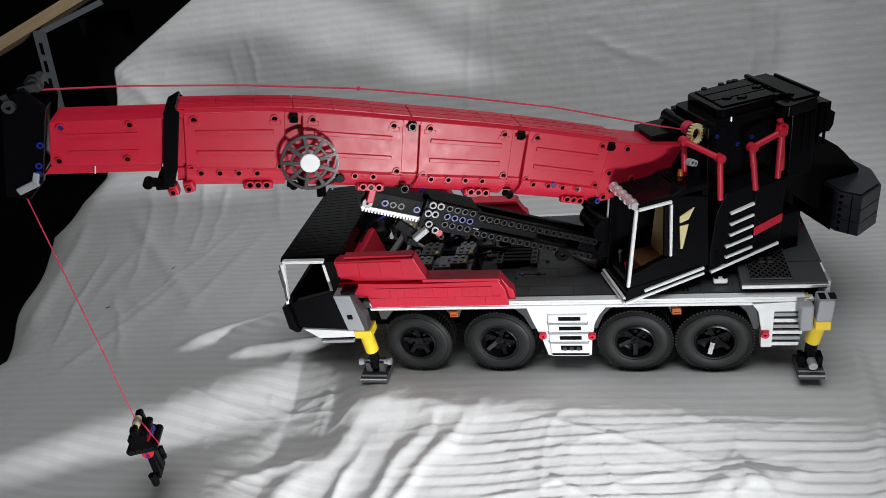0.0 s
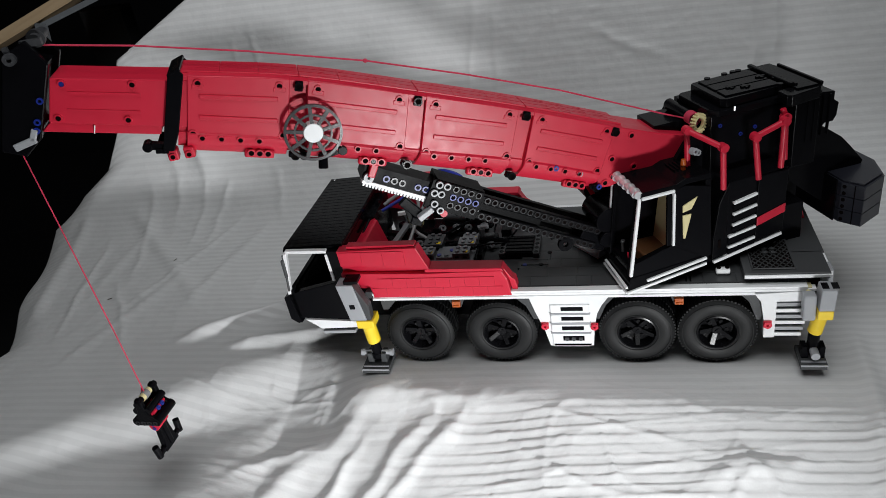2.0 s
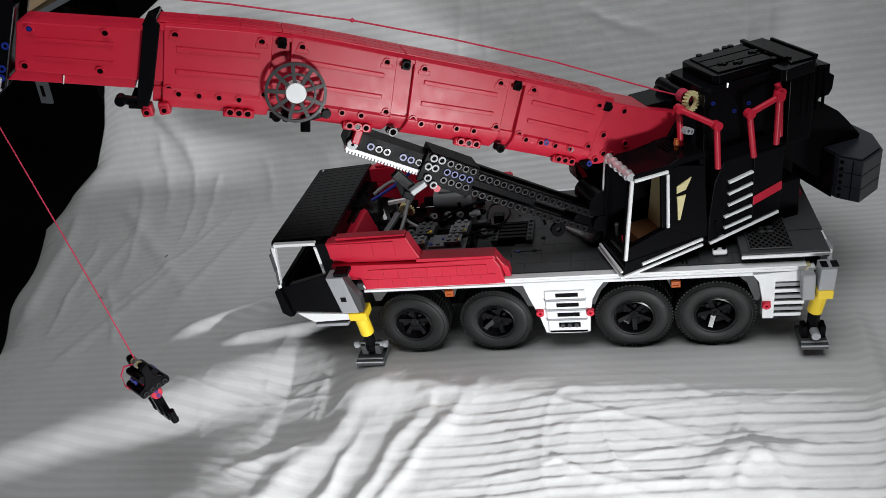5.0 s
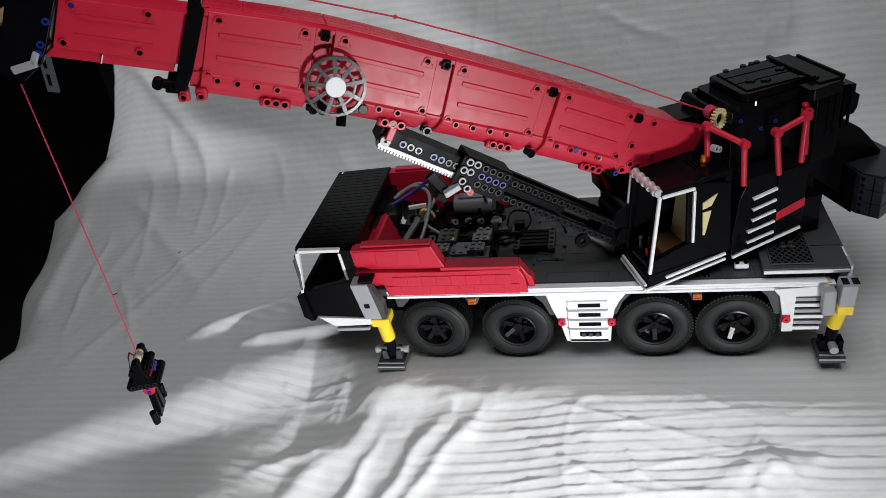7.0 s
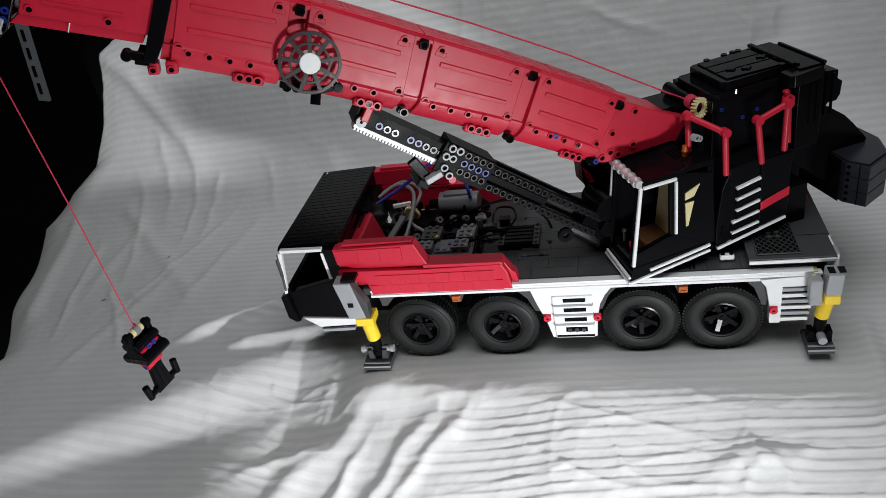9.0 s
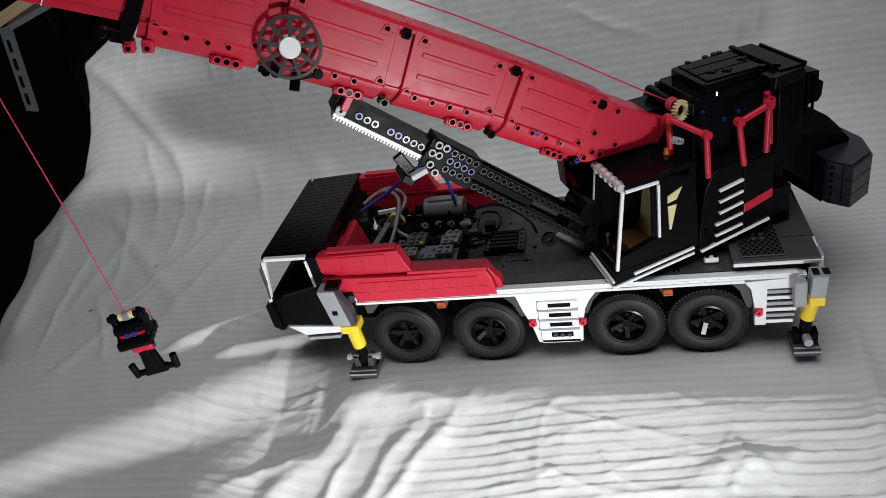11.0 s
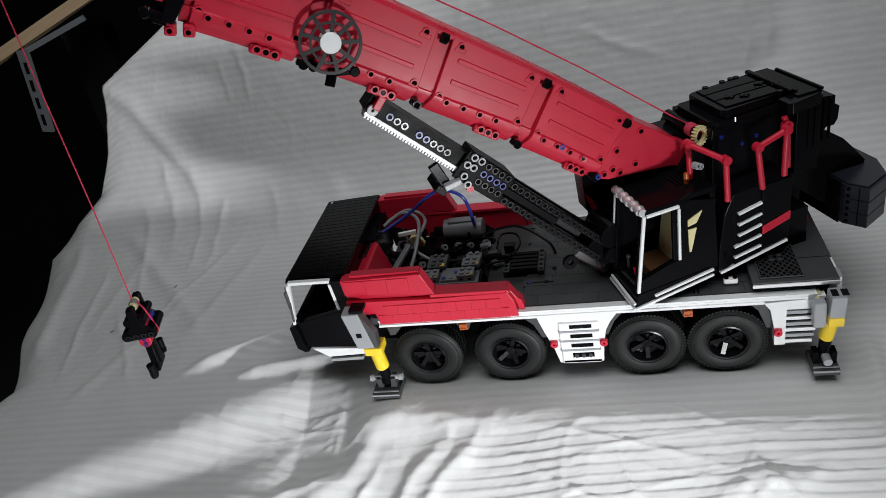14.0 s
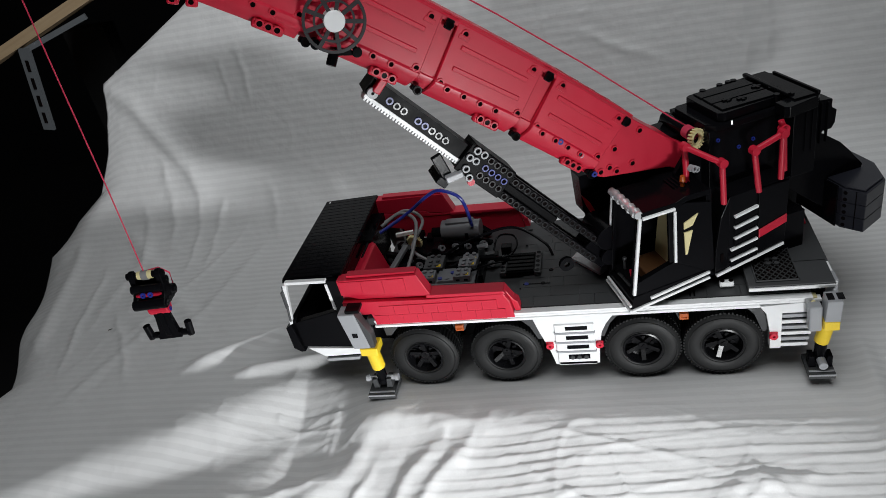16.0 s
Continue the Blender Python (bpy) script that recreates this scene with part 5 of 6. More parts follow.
def boom():
    b = new("boom", boom_shell(0, 4, -0.0042, 16).data("boom", RED, True))
    b.parent = crane
    tagged(b, "long red panelled telescopic boom")
    Y = (0, 1, 0)

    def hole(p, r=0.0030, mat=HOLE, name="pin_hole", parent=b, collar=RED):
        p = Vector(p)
        # a solid disc; with HOLE its colour stands in for the shade inside
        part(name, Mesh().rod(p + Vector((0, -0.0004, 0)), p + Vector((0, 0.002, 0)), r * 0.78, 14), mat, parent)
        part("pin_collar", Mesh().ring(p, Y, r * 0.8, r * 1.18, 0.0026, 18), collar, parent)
    for k in range(4):
        pan = part("side_panel", boom_shell(k + 0.075, k + 0.925, 0.0, 4), RED, b, "smooth red side panel with raised ribs", bevel=0.0006, smooth=True)
        for f in (0.34, 0.70):
            for a, z in ((0.17, 0.83),):
                p, q = on_side(k + a, f), on_side(k + z, f)
                part("panel_rib", Mesh().bar(p, q, 0.0026, 0.0040), RED, b, bevel=0.0006)
        for a, f in ((0.16, 0.12), (0.84, 0.12), (0.12, 1.0), (0.88, 0.94)):
            p = on_side(k + a, f)
            hole(p)
            part("pin_boss", Mesh().bar(on_side(k + a - 0.05, f + 0.06), on_side(k + a + 0.05, f + 0.06), 0.0012, 0.0040), RED, b, bevel=0.0005)
        for i in range(4):
            hole(on_side(k + 0.20 + 0.16 * i, 1.16, VN - 0.0018), 0.0026)
        for i in range(3):
            mat = HOLE if i != 1 else BLACK
            hole(on_side(k + 0.62 + 0.072 * i, 1.86, VN + 0.0005), 0.0030, mat)
        part("pin_block", Mesh().bar(on_side(k + 0.56, 1.90, VN + 0.004), on_side(k + 0.82, 1.90, VN + 0.004), 0.0065, 0.0080), RED, b, bevel=0.002)
        for v in (-0.045, -0.033, -0.021):
            for k0, k1 in ((0.004, 0.335), (0.337, 0.665), (0.667, 0.996)):
                a, c, _ = station(k + k0)
                e, _, _ = station(k + k1)
                w = (a - c).normalized() * 0.0024
                part("top_plate", Mesh().bar((a.x + w.x, v, a.z + w.z), (e.x + w.x, v, e.z + w.z), 0.0108, 0.0016), RED, b, bevel=0.0004)
            for i in range(4):
                h, c2, _ = station(k + 0.18 + 0.2 * i)
                part("top_stud", Mesh().bar((h.x + w.x * 1.12, v, h.z + w.z * 1.12), (h.x + 0.008 + w.x * 1.12, v, h.z - 0.003 + w.z * 1.12), 0.004, 0.0014), RED, b)
    for k in (1, 2, 3, 3.93):
        p = on_side(k, 0.10, VN - 0.0004)
        part("joint_pin", Mesh().bar(on_side(k - 0.035, 0.10, VN), on_side(k + 0.035, 0.10, VN), 0.0030, 0.0088), BLACK, b, bevel=0.001)
        hole(p - Vector((0, 0.0014, 0)), 0.0032, HOLE, "joint_pin_hole", b, BLACK)
        p = on_side(k, 1.86, VN)
        part("joint_pin", Mesh().bar(on_side(k - 0.02, 1.72, VN + 0.003), on_side(k - 0.02, 2.0, VN + 0.003), 0.0060, 0.0075, (1, 0, 0)), BLACK, b, bevel=0.001)
        hole(p - Vector((0, 0.0002, 0)), 0.0034, HOLE, "joint_pin_hole", b, BLACK)
    for k, f in ((3.42, 1.10), (3.95, 1.75)):
        part("blue_pin", Mesh().ring(on_side(k, f, VN - 0.0012), Y, 0.0012, 0.0028, 0.002, 14), BLUE, b)
    part("grey_pin", Mesh().ring(on_side(3.70, 1.18, VN - 0.0012), Y, 0.0014, 0.0028, 0.002, 14), GREY, b)
    L = lambda u, z: (u - PIVOT[0], z - PIVOT[1])
    foot = part("boom_foot", Mesh().side([L(0.2100, 0.2600), L(0.2645, 0.2400), L(0.2900, 0.2330), L(0.3100, 0.2280), L(0.3100, 0.2120), L(0.2900, 0.2080), L(0.2760, 0.2100), L(0.2090, 0.1955), L(0.1950, 0.1970), L(0.1990, 0.2140)], VN + 0.001, VF - 0.001), RED, b, "red tapered boom foot", bevel=0.001)
    for u, z in ((0.2330, 0.2450), (0.2120, 0.2250), (0.2120, 0.2060), (0.2205, 0.2030), (0.2350, 0.2120), (0.2040, 0.2010)):
        x, zz = L(u, z)
        hole((x, VN + 0.0008, zz))
    # telescoped inner section, collar and head
    inner = part("inner_section", Mesh().side([L(-0.2542, 0.4011), L(-0.1721, 0.3830), L(-0.120, 0.372), L(-0.135, 0.333), L(-0.1836, 0.3450), L(-0.2672, 0.3667)], -0.0540, -0.0120).side([L(-0.2660, 0.3672), L(-0.1836, 0.3460), L(-0.1873, 0.3385), L(-0.2754, 0.3602)], -0.0525, -0.0135), RED, b, "red inner boom section", bevel=0.0008)
    for f0 in (0.32, 0.70):
        a = Vector((-0.2542, 0, 0.4011)).lerp(Vector((-0.2672, 0, 0.3667)), f0)
        c = Vector((-0.1721, 0, 0.3830)).lerp(Vector((-0.1836, 0, 0.3450)), f0)
        p, q = a.lerp(c, 0.16), a.lerp(c, 0.80)
        part("panel_rib", Mesh().bar((p.x - PIVOT[0], -0.0542, p.z - PIVOT[1]), (q.x - PIVOT[0], -0.0542, q.z - PIVOT[1]), 0.0012, 0.0026), RED, b)
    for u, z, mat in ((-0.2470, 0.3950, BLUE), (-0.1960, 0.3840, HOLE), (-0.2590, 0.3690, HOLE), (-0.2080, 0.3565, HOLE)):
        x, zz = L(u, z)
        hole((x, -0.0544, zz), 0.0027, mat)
    part("inner_seam", Mesh().bar((L(-0.2345, 0.3575)[0], -0.0545, L(0, 0.3575)[1]), (L(-0.2370, 0.3510)[0], -0.0545, L(0, 0.3510)[1]), 0.001, 0.0008), WHITE, b)
    for v0, v1 in ((-0.0580, -0.0555), (-0.0105, -0.0080)):
        part("collar", Mesh().side([L(-0.1580, 0.3896), L(-0.1672, 0.3862), L(-0.1895, 0.3255), L(-0.1805, 0.3235), L(-0.1725, 0.3380), L(-0.1548, 0.3845)], v0, v1), BLACK, b, "black boom collar", bevel=0.0008)
    part("collar", Mesh().side([L(-0.1572, 0.3902), L(-0.1680, 0.3868), L(-0.1670, 0.3845), L(-0.1560, 0.3880)], -0.0580, -0.0080), BLACK, b, bevel=0.0008)
    part("collar_foot", Mesh().side([L(-0.1960, 0.3240), L(-0.1850, 0.3215), L(-0.1850, 0.3255), L(-0.1950, 0.3285)], -0.0560, -0.0100), BLACK, b, bevel=0.0008)
    part("collar_arm", Mesh().rod((*[L(-0.2005, 0.3310)[0], -0.058], L(0, 0.3310)[1]), (L(-0.2005, 0.3310)[0], -0.046, L(0, 0.3310)[1]), 0.0042, 16).bar((L(-0.2005, 0.3310)[0], -0.05, L(0, 0.3310)[1]), (L(-0.188, 0.327)[0], -0.05, L(0, 0.327)[1]), 0.008, 0.006), BLACK, b, bevel=0.0008)
    for u, z in ((-0.1835, 0.3185), (-0.1700, 0.3180)):
        x, zz = L(u, z)
        part("guide_block", Mesh().box(x - 0.004, x + 0.005, VN, VN + 0.012, zz - 0.004, zz + 0.006), RED, b, bevel=0.0015)
        hole((x, VN - 0.0002, zz), 0.0026)
    head = part("boom_head", Mesh().side([L(-0.2800, 0.4240), L(-0.2607, 0.4318), L(-0.2500, 0.4120), L(-0.2763, 0.3560), L(-0.2920, 0.3440), L(-0.3090, 0.3520)], -0.0575, -0.0510).side([L(-0.2800, 0.4240), L(-0.2607, 0.4318), L(-0.2500, 0.4120), L(-0.2763, 0.3560), L(-0.2920, 0.3440), L(-0.3090, 0.3520)], -0.0150, -0.0085).side([L(-0.2800, 0.4200), L(-0.2550, 0.4100), L(-0.2760, 0.3600), L(-0.2980, 0.3550)], -0.0510, -0.0150), BLACK, b, "black boom head with pulleys", bevel=0.001)
    for u, z in ((-0.2660, 0.3860), (-0.2740, 0.3700), (-0.2770, 0.3635)):
        x, zz = L(u, z)
        part("blue_pin", Mesh().ring((x, -0.0582, zz), Y, 0.0014, 0.0027, 0.002, 14), BLUE, b)
    x, z = L(-0.2744, 0.4213)
    part("pulley", Mesh().ring((x, -0.0595, z), Y, 0.0020, 0.0048, 0.006, 18).bar((x, -0.058, z), (x - 0.001, -0.058, z + 0.009), 0.004, 0.004), DARK_STEEL, b, "grey pulley bush")
    x, z = L(-0.2560, 0.4300)
    part("pulley", Mesh().rod((x, -0.048, z), (x, -0.018, z), 0.0045, 20).ring((x, -0.040, z), Y, 0.004, 0.0070, 0.004, 20).bar((x - 0.010, -0.05, z - 0.001), (x + 0.006, -0.05, z - 0.001), 0.005, 0.005), DARK_STEEL, b, "grey pulley wheel", smooth=True)
    x, z = L(-0.2900, 0.3560)
    part("cord_guide", Mesh().bar((x - 0.008, -0.0585, z - 0.003), (x + 0.010, -0.0585, z + 0.001), 0.003, 0.006).bar((x + 0.007, -0.0585, z), (x + 0.012, -0.0585, z + 0.009), 0.003, 0.005, (1, 0, 0)), GREY, b, "light grey cord guide", bevel=0.001)
    # spare cable reel on the side
    cx, cz = -0.0640 - PIVOT[0], 0.3172 - PIVOT[1]
    r = part("reel", Mesh().ring((cx, -0.0650, cz), Y, 0.0228, 0.0252, 0.0030, 48), DISC, b, "round grey spoked reel with a white centre", smooth=True)
    part("reel_ring", Mesh().ring((cx, -0.0652, cz), Y, 0.0148, 0.0166, 0.0024, 40), DISC, r, smooth=True)
    for k in range(9):
        a = 2 * math.pi * k / 9 + 0.1
        part("reel_spoke", Mesh().bar((cx + 0.007 * math.cos(a), -0.0652, cz + 0.007 * math.sin(a)), (cx + 0.0238 * math.cos(a), -0.0652, cz + 0.0238 * math.sin(a)), 0.0032, 0.0020, (0, 1, 0)), DISC, r)
    part("reel_centre", Mesh().rod((cx, -0.0560, cz), (cx, -0.0675, cz), 0.0085, 30), WHITE, b, "white round cap", bevel=0.0006, smooth=True)
    for dx, dz in ((-0.012, -0.021), (0.0215, -0.0240)):
        part("reel_pin", Mesh().rod((cx + dx, -0.060, cz + dz), (cx + dx, -0.048, cz + dz), 0.0042, 16), BLACK, b, bevel=0.0006)
    part("reel_crank", Mesh().bar((cx + 0.004, -0.054, cz - 0.026), (cx + 0.0215, -0.054, cz - 0.0240), 0.006, 0.006).rod((cx + 0.004, -0.054, cz - 0.025), (cx + 0.0015, -0.058, cz - 0.037), 0.0043, 14), BLACK, b, bevel=0.0006)
    # lug for the ram
    x, z = L(-0.0240, 0.2590)
    part("ram_lug", Mesh().bar((x + 0.002, -0.0480, z), (x + 0.009, -0.0480, z + 0.014), 0.007, 0.009, (0, 1, 0)), RED, b, bevel=0.001)
    # cord from the winch along the top
    pts = [(0.2945, 0.2480), (0.2701, 0.2570), (0.1710, 0.2971), (0.0798, 0.3314), (-0.0058, 0.3607), (-0.1026, 0.3881), (-0.1898, 0.4096), (-0.2603, 0.4238)]
    rope = Mesh().tube([(L(u, z)[0], -0.033 - 0.020 * max(0.0, (u - 0.20) / 0.09), L(u, z)[1]) for u, z in pts], 0.0008, 6)
    x, z = L(-0.0058, 0.3607)
    part("winch_cord", rope, ROPE, b, "thin red cord running to the boom head", smooth=True)
    part("knot", Mesh().lathe([(-0.002, 0.0003), (-0.001, 0.0018), (0.001, 0.0018), (0.002, 0.0003)], (x, -0.033, z), (1, 0, 0.3), 10), ROPE, b)
    return b


# ---- luffing ram ----
RAM = (0.2060, 0.1300)
PIN = (-0.0240, 0.2580)


def ram():
    ob = new("luffing_ram", Mesh().box(0.150, 0.200, -0.0475, -0.0185, 0.0080, 0.0165).data("luffing_ram", RAM_BLACK))
    ob.parent = crane
    tagged(ob, "black beam ram with rows of pin holes lifting the boom")
    for v in (-0.0475, -0.0265):
        for z in (0.0045, -0.0125):
            part("rail", Mesh().box(0.010, 0.156, v, v + 0.008, z, z + 0.008), RAM_BLACK, ob, bevel=0.001)
    part("inner_bar", Mesh().box(0.078, 0.150, -0.0440, -0.0200, -0.0040, 0.0040), RAM_BLACK, ob, bevel=0.001)
    part("lower_beam", Mesh().box(0.150, 0.200, -0.0475, -0.0185, -0.0140, -0.0090), RAM_BLACK, ob, bevel=0.001)
    part("foot_block", Mesh().box(-0.004, 0.03, -0.046, -0.02, -0.012, 0.012), BLACK, ob, bevel=0.001)
    part("side_plate", Mesh().box(0.150, 0.205, -0.0500, -0.0476, -0.0135, 0.0160), RAM_BLACK, ob, bevel=0.0006)
    for row, (z, x0, n) in enumerate(((0.0120, 0.156, 4), (0.0035, 0.156, 4), (-0.0050, 0.156, 4), (0.0085, 0.016, 17), (-0.0085, 0.016, 17))):
        for k in range(n):
            x = x0 + k * S
            v = -0.0502 if row < 3 else -0.0478
            blue = row == 1 and k <= 3
            part("pin_collar", Mesh().ring((x, v, z), (0, 1, 0), 0.0022, 0.0033, 0.0018, 14), BLUE if blue else SATIN, ob)
            # solid disc, the hole's inner shade is put into its colour
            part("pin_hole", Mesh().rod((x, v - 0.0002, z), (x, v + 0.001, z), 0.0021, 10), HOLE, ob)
    # grey guide frame at the mouth
    for x, z in ((0.190, 0.013), (0.198, 0.0125), (0.193, 0.0040), (0.200, 0.0035), (0.196, -0.0070), (0.188, -0.0120)):
        part("guide_pin", Mesh().ring((x, -0.0520, z), (0, 1, 0), 0.0023, 0.0036, 0.0022, 14), GREY, ob)
    part("guide_arm", Mesh().bar((0.196, -0.051, -0.012), (0.205, -0.051, -0.026), 0.006, 0.008, (0, 1, 0)), GREY, ob, bevel=0.001)
    part("guide_bar", Mesh().bar((0.202, -0.046, -0.024), (0.226, -0.046, -0.014), 0.010, 0.005, (0, 1, 0)).bar((0.205, -0.05, -0.03), (0.205, -0.02, -0.03), 0.012, 0.008), BLACK, ob, bevel=0.001)
    part("red_bush", Mesh().rod((0.183, -0.0520, -0.0145), (0.183, -0.048, -0.0145), 0.0035, 14), RED, ob)
    rod = new("ram_rod", Mesh().box(-0.118, 0.006, -0.0455, -0.0205, -0.0040, 0.0110).data("ram_rod", RAM_BLACK))
    rod.parent = crane
    tagged(rod, "black sliding ram rod with a white toothed rack")
    rack = Mesh().box(-0.116, 0.004, -0.0470, -0.0340, -0.0072, -0.0042)
    for k in range(38):
        rack.box(-0.1155 + k * 0.00315, -0.1137 + k * 0.00315, -0.0470, -0.0340, -0.0096, -0.0072)
    part("rack", rack, WHITE, rod, "white toothed rack")
    part("rod_pin", Mesh().ring((0.0, -0.0480, 0.0), (0, 1, 0), 0.0014, 0.0048, 0.004, 18), GREY, rod, "light grey pin", smooth=True)
    for k, mat in ((2, BLUE), (3, HOLE), (4, HOLE), (6, BLUE), (7, BLUE), (8, HOLE), (9, HOLE), (10, HOLE)):
        part("pin_hole", Mesh().ring((-0.001 - k * S, -0.0458, 0.0025), (0, 1, 0), 0.0020, 0.0034, 0.0018, 14), mat if mat is BLUE else SATIN, rod)
    # the ram is laid out with its show side at negative y, then turned to run forward
    for o in (ob, rod, *ob.children, *rod.children):
        o.data.transform(Matrix.Translation((0, -0.066, 0)) @ Matrix.Diagonal((1, -1, 1, 1)))
        o.data.flip_normals()
    return ob, rod


# ---- hook ----
TIP = (-0.3010, 0.3440)
DROP = 0.268


def hook():
    h = tagged(new("hook_block"), "black and red building-brick hook block on a red cord", "hook")
    part("axle", Mesh().rod((-0.0200, 0, -0.004), (0.0200, 0, -0.004), 0.0034, 14), BLACK, h)
    part("bush", Mesh().rod((-0.008, 0, -0.004), (-0.0035, 0, -0.004), 0.0040, 16).rod((0.0035, 0, -0.004), (0.008, 0, -0.004), 0.0040, 16), TAN, h, "tan bush")
    part("cord_winding", Mesh().rod((-0.0034, 0, -0.004), (0.0034, 0, -0.004), 0.0048, 16), HOSE_GREY, h, "grey wound bush")
    for s in (-1, 1):
        cheek = part("cheek", Mesh().side([(-0.0030, 0.0005), (0.0030, 0.0005), (0.0046, -0.003), (0.0050, -0.014), (0.0090, -0.0215), (0.0165, -0.0265), (0.0175, -0.030), (0.0155, -0.034), (-0.0155, -0.034), (-0.0175, -0.030), (-0.0165, -0.0265), (-0.0090, -0.0215), (-0.0050, -0.014), (-0.0046, -0.003)], -0.003, 0.003), BLACK, h, "black side cheek with pin holes", pose(s * 0.0145, 0, 0, 0, 0, 90), 0.0008)
        for k in range(4):
            part("pin_hole", Mesh().ring((-0.012 + k * S, -0.0032 * s if s > 0 else 0.0032, -0.030), (0, 1, 0), 0.0016, 0.0030, 0.0014, 12), SATIN, cheek)
            part("pin_hole_end", Mesh().ring((-0.012 + k * S, 0.0034 * s if s < 0 else -0.0034, -0.030), (0, 1, 0), 0.0016, 0.0030, 0.0014, 12), SATIN, cheek)
    for y in (-1, 1):
        part("sheave_bar", Mesh().rod((-0.0165, y * 0.0075, -0.0150), (0.0165, y * 0.0075, -0.0150), 0.0042, 14), BLACK, h, smooth=True)
        part("red_axle", Mesh().rod((-0.014, y * 0.0070, -0.0225), (0.014, y * 0.0070, -0.0225), 0.0028, 12), RED, h, smooth=True)
        part("lower_bar", Mesh().rod((-0.0175, y * 0.0135, -0.0290), (0.0175, y * 0.0135, -0.0290), 0.0050, 14).box(-0.012, 0.012, min(0, y * 0.013), max(0, y * 0.013), -0.033, -0.025), BLACK, h, smooth=True)
        for x in (-0.004, 0.004):
            part("blue_pin", Mesh().ring((x, y * 0.0130, -0.019), (0, 1, 0), 0.0012, 0.0028, 0.002, 12), BLUE, h)
    red = part("red_link", Mesh().rod((-0.0110, 0, -0.0405), (0.0110, 0, -0.0405), 0.0068, 18).box(-0.0105, 0.0105, -0.0050, 0.0050, -0.0440, -0.0330), RED, h, "red link", bevel=0.001)
    for x in (-0.0112, 0.0112):
        for z in (-0.0375, -0.0435):
            part("blue_cross", Mesh().ring((x, 0, z), (1, 0, 0), 0.0008, 0.0024, 0.0010, 10), BLUE, h)
    part("shank", Mesh().side([(-0.0095, -0.0350), (0.0095, -0.0350), (0.0080, -0.0500), (0.0105, -0.0700), (-0.0105, -0.0700), (-0.0080, -0.0500)], -0.0040, 0.0040).box(-0.0030, 0.0030, -0.0055, 0.0055, -0.072, -0.036), BLACK, h, bevel=0.0008)
    part("hook_bar", Mesh().rod((-0.0215, 0, -0.0720), (0.0215, 0, -0.0720), 0.0034, 14).box(-0.013, 0.013, -0.0040, 0.0040, -0.0755, -0.0690), BLACK, h, bevel=0.0004)
    for s in (-1, 1):
        part("prong", Mesh().rod((s * 0.0220, 0, -0.0750), (s * 0.0235, 0, -0.0600), 0.0040, 14).rod((s * 0.0205, 0, -0.0720), (s * 0.0235, 0, -0.0720), 0.0044, 14), BLACK, h, smooth=True)
    part("loose_cord", Mesh().tube([(0.0, 0.004, -0.002), (0.010, 0.012, -0.004), (0.016, 0.018, -0.014), (0.014, 0.020, -0.026), (0.008, 0.016, -0.034)], 0.0009, 6), ROPE, h, "loose end of the red cord", smooth=True)
    for o in h.children_recursive:
        o.data.transform(Matrix.Diagonal((0.86, 0.86, 0.97, 1)))
        o.location *= 0.86
    cord = tagged(new("hoist_cord", Mesh().tube([(0, 0, -0.002), (0.0006, 0, 0.08), (0, 0.0006, 0.17), (0, 0, DROP)], 0.0006, 6).data("hoist_cord", ROPE, True)), "thin red cord hanging from the boom head", "cord")
    return h, cord


turret()
BOOM = boom()
RAM_BODY, RAM_ROD = ram()
HOOK, CORD = hook()

# small dark specks of lint on the sheet
for x, q, a in ((-0.515, 0.13, 20), (-0.46, 0.23, 60)):
    y, z, _, _ = sheet_at(x, q)
    lint = new("lint", Mesh().bar((-0.003, 0, 0), (0.003, 0.0012, 0.0003), 0.0009, 0.0007).data("lint", HOLE))
    lint.matrix_basis = pose(x, y, z + sheet_relief(x, q) + 0.0006, 0, 0, a)
    tagged(lint, "small dark speck of lint on the sheet", "lint")


# ---- movement ----
LIFT = [(0, 1.94), (0.5, 1.09), (1, 0.26), (1.5, -0.36), (2, -0.50), (2.5, -1.14), (3, -1.69), (3.5, -2.68), (4, -3.17), (6.5, -6.19), (7, -7.21), (7.5, -7.66), (8, -7.98), (8.5, -8.83), (11, -12.39), (11.5, -13.70), (12, -14.63), (12.5, -15.47), (13, -16.05), (13.5, -16.69), (14, -17.27), (14.5, -17.87), (15, -18.80), (15.5, -19.29), (16, -20.01)]
SPIN = [(0, -112), (0.5, -88), (0.75, -76), (1, -52), (1.25, -28), (1.5, 0), (2, 48), (2.5, 94), (2.75, 120), (3.06, 175), (3.4, 225), (3.75, 270), (4.25, 350), (6.6, 720), (7.1, 806), (7.65, 900), (8.22, 990), (8.5, 1042), (8.75, 1080), (11.15, 1440), (12.1, 1530), (13.0, 1620), (14.35, 1710), (14.75, 1722), (15, 1735), (15.5, 1753), (16, 1768)]

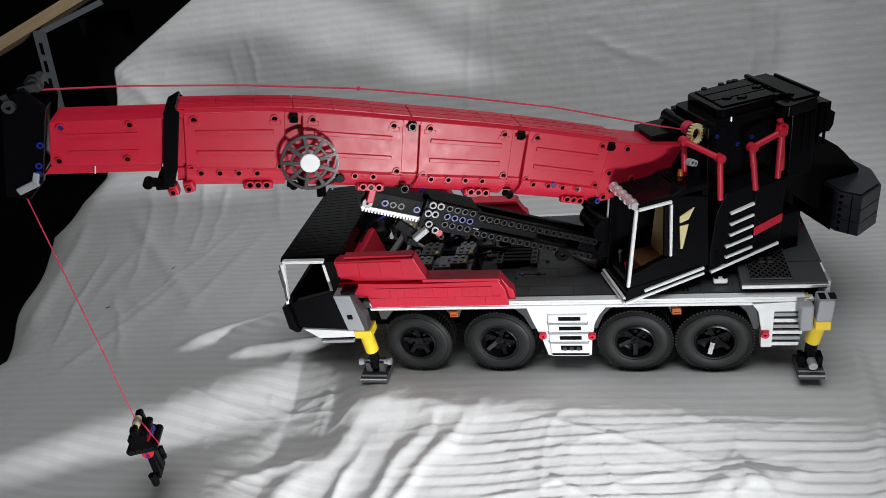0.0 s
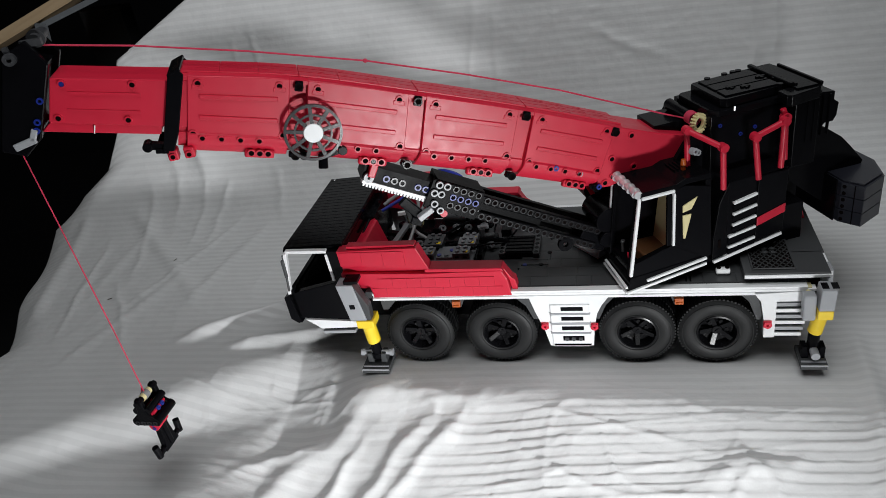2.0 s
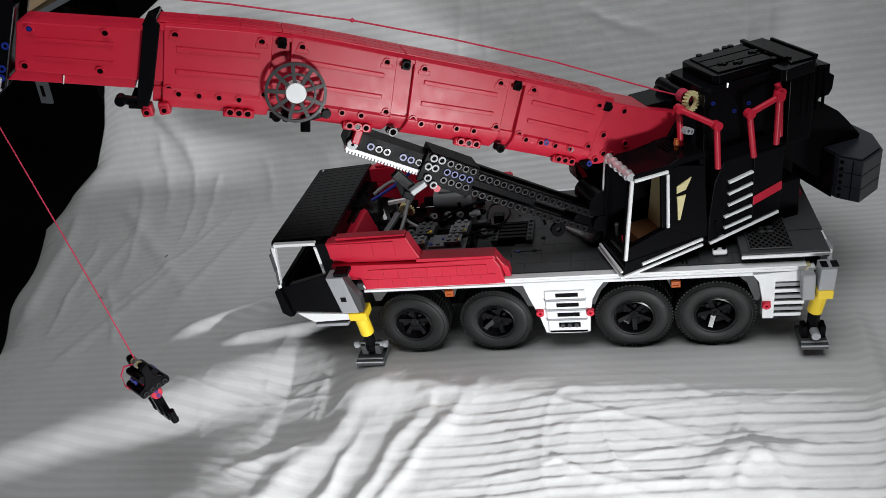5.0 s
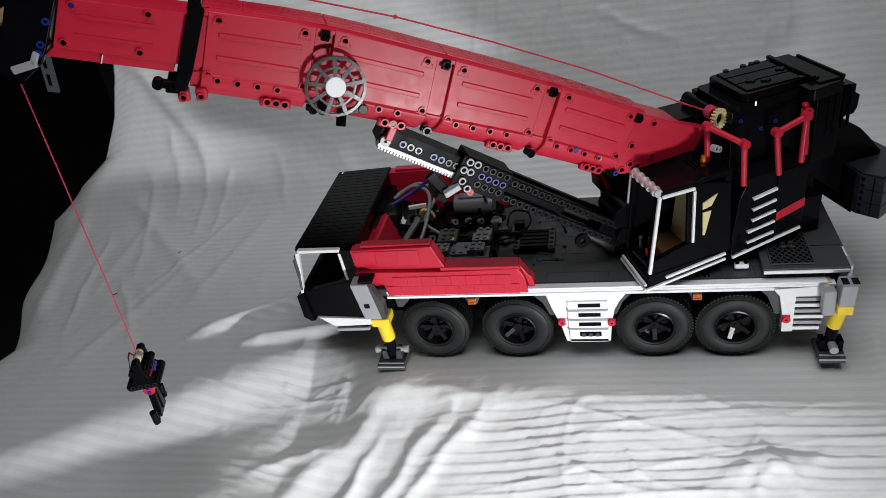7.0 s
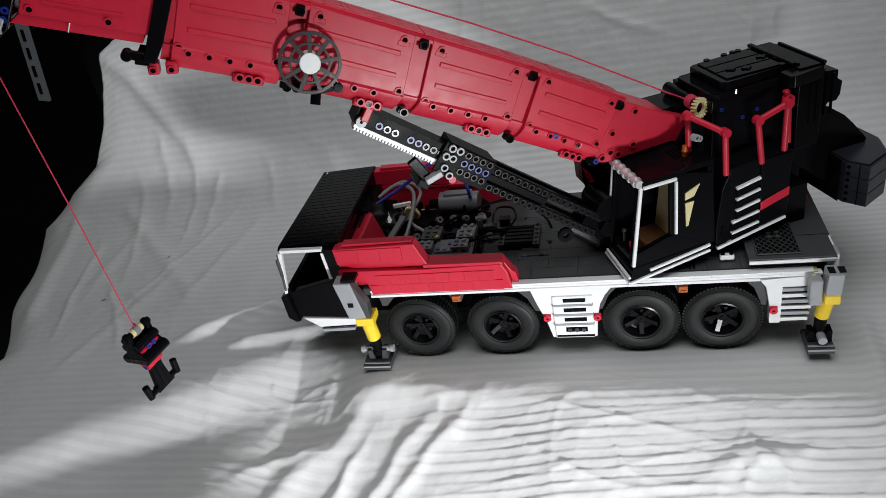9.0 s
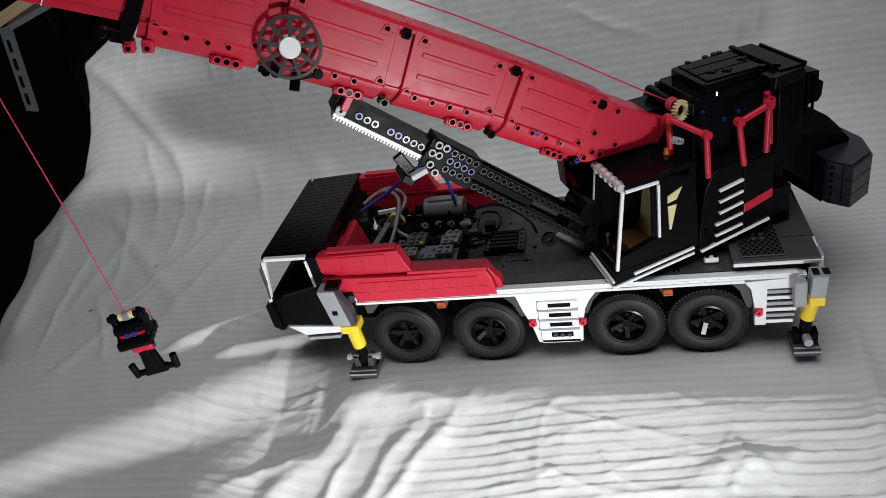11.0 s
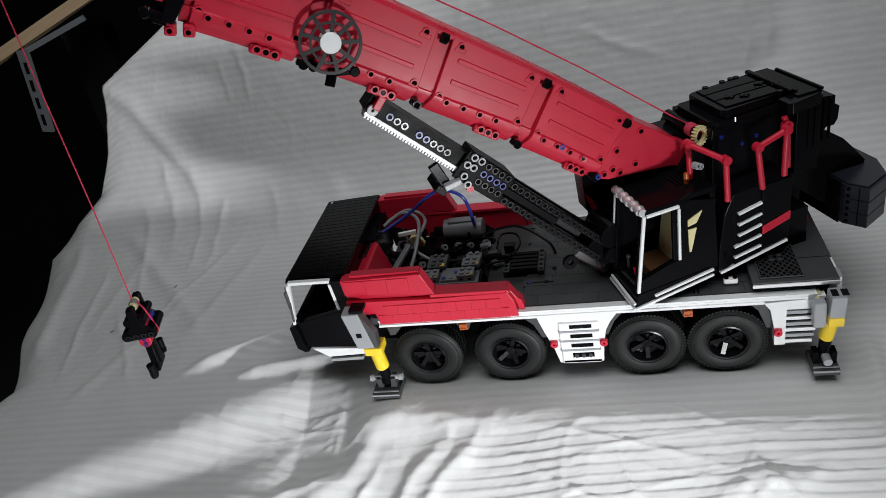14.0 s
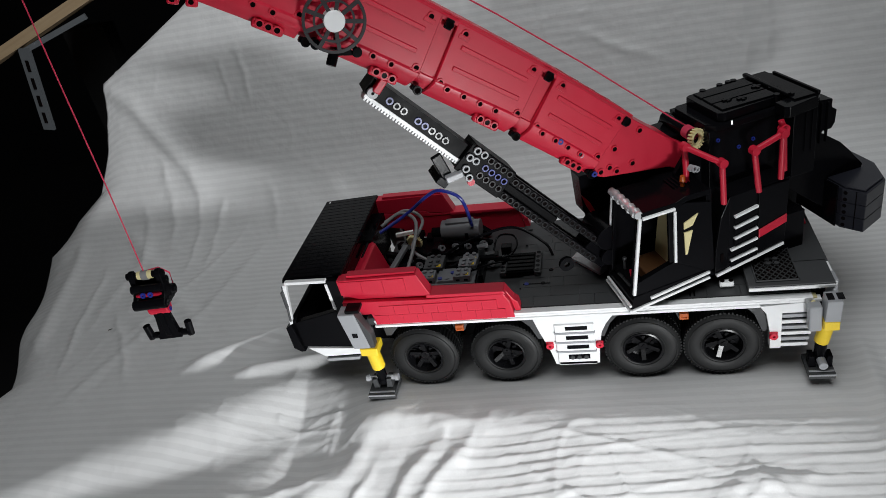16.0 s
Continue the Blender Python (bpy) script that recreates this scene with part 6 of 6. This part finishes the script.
# where the top of the hook hangs: time, along the boom, height
HANG = [(0.0, -0.3002, 0.0674), (0.5, -0.2846, 0.0683), (1.0, -0.2982, 0.0785), (1.5, -0.2892, 0.0808), (2.0, -0.2878, 0.086), (2.5, -0.296, 0.0878),
        (3.0, -0.2795, 0.0921), (3.5, -0.2938, 0.1026), (4.0, -0.2762, 0.1089), (6.5, -0.2683, 0.1374), (7.0, -0.29, 0.144), (7.5, -0.2675, 0.1487),
        (8.0, -0.2819, 0.1503), (8.5, -0.2682, 0.163), (11.0, -0.2457, 0.1932), (11.5, -0.2598, 0.2021), (12.0, -0.2539, 0.2143), (12.5, -0.251, 0.2167),
        (13.0, -0.2535, 0.2259), (13.5, -0.238, 0.2299), (14.0, -0.2492, 0.2388), (14.5, -0.2307, 0.2425), (15.0, -0.2393, 0.2506), (15.5, -0.23, 0.2607),
        (16.0, -0.2267, 0.2612)]


def turned(p, degrees):
    a = radians(degrees)
    x, z = p[0] - PIVOT[0], p[1] - PIVOT[1]
    return PIVOT[0] + x * math.cos(a) - z * math.sin(a), PIVOT[1] + x * math.sin(a) + z * math.cos(a)


def table(rows, t):
    return float(np.interp(t, [a for a, _ in rows], [b for _, b in rows]))


def motions():
    lift = lambda t: table(LIFT, t)
    spin = lambda t: table(SPIN, t)
    steps = [0.5 * i for i in range(33)]
    booms, rams, rods, cords, hooks = [], [], [], [], []
    for t in steps:
        a = lift(t)
        booms.append((t, TURRET @ pose(PIVOT[0], 0, PIVOT[1], 0, -a, 0)))
        u, z = turned(PIN, a)
        tilt = math.degrees(math.atan2(z - RAM[1], RAM[0] - u))
        # the ram's own x axis points from its foot to the boom
        rams.append((t, TURRET @ pose(RAM[0], -0.066, RAM[1], 0, 0, 0) @ pose(0, 0, 0, 0, tilt, 0) @ pose(0, 0, 0, 0, 0, 180)))
        rods.append((t, TURRET @ pose(u, -0.066, z, 0, 0, 0) @ pose(0, 0, 0, 0, tilt, 0) @ pose(0, 0, 0, 0, 0, 180)))
    for i in range(65):
        t = 0.25 * i
        u, z = turned(TIP, lift(t))
        hu, hz = (float(np.interp(t, [r[0] for r in HANG], [r[k] for r in HANG])) for k in (1, 2))
        lean = math.degrees(math.atan2(u - hu, z - hz))
        at = TURRET @ pose(hu, -0.040, hz, 0, lean, 0)
        cords.append((t, at))
        hooks.append((t, at @ pose(0, 0, 0, 0, 0, 41 - 25.4 + spin(t))))
    walk(BOOM, booms)
    walk(RAM_BODY, rams)
    walk(RAM_ROD, rods)
    walk(CORD, cords)
    walk(HOOK, hooks)


motions()
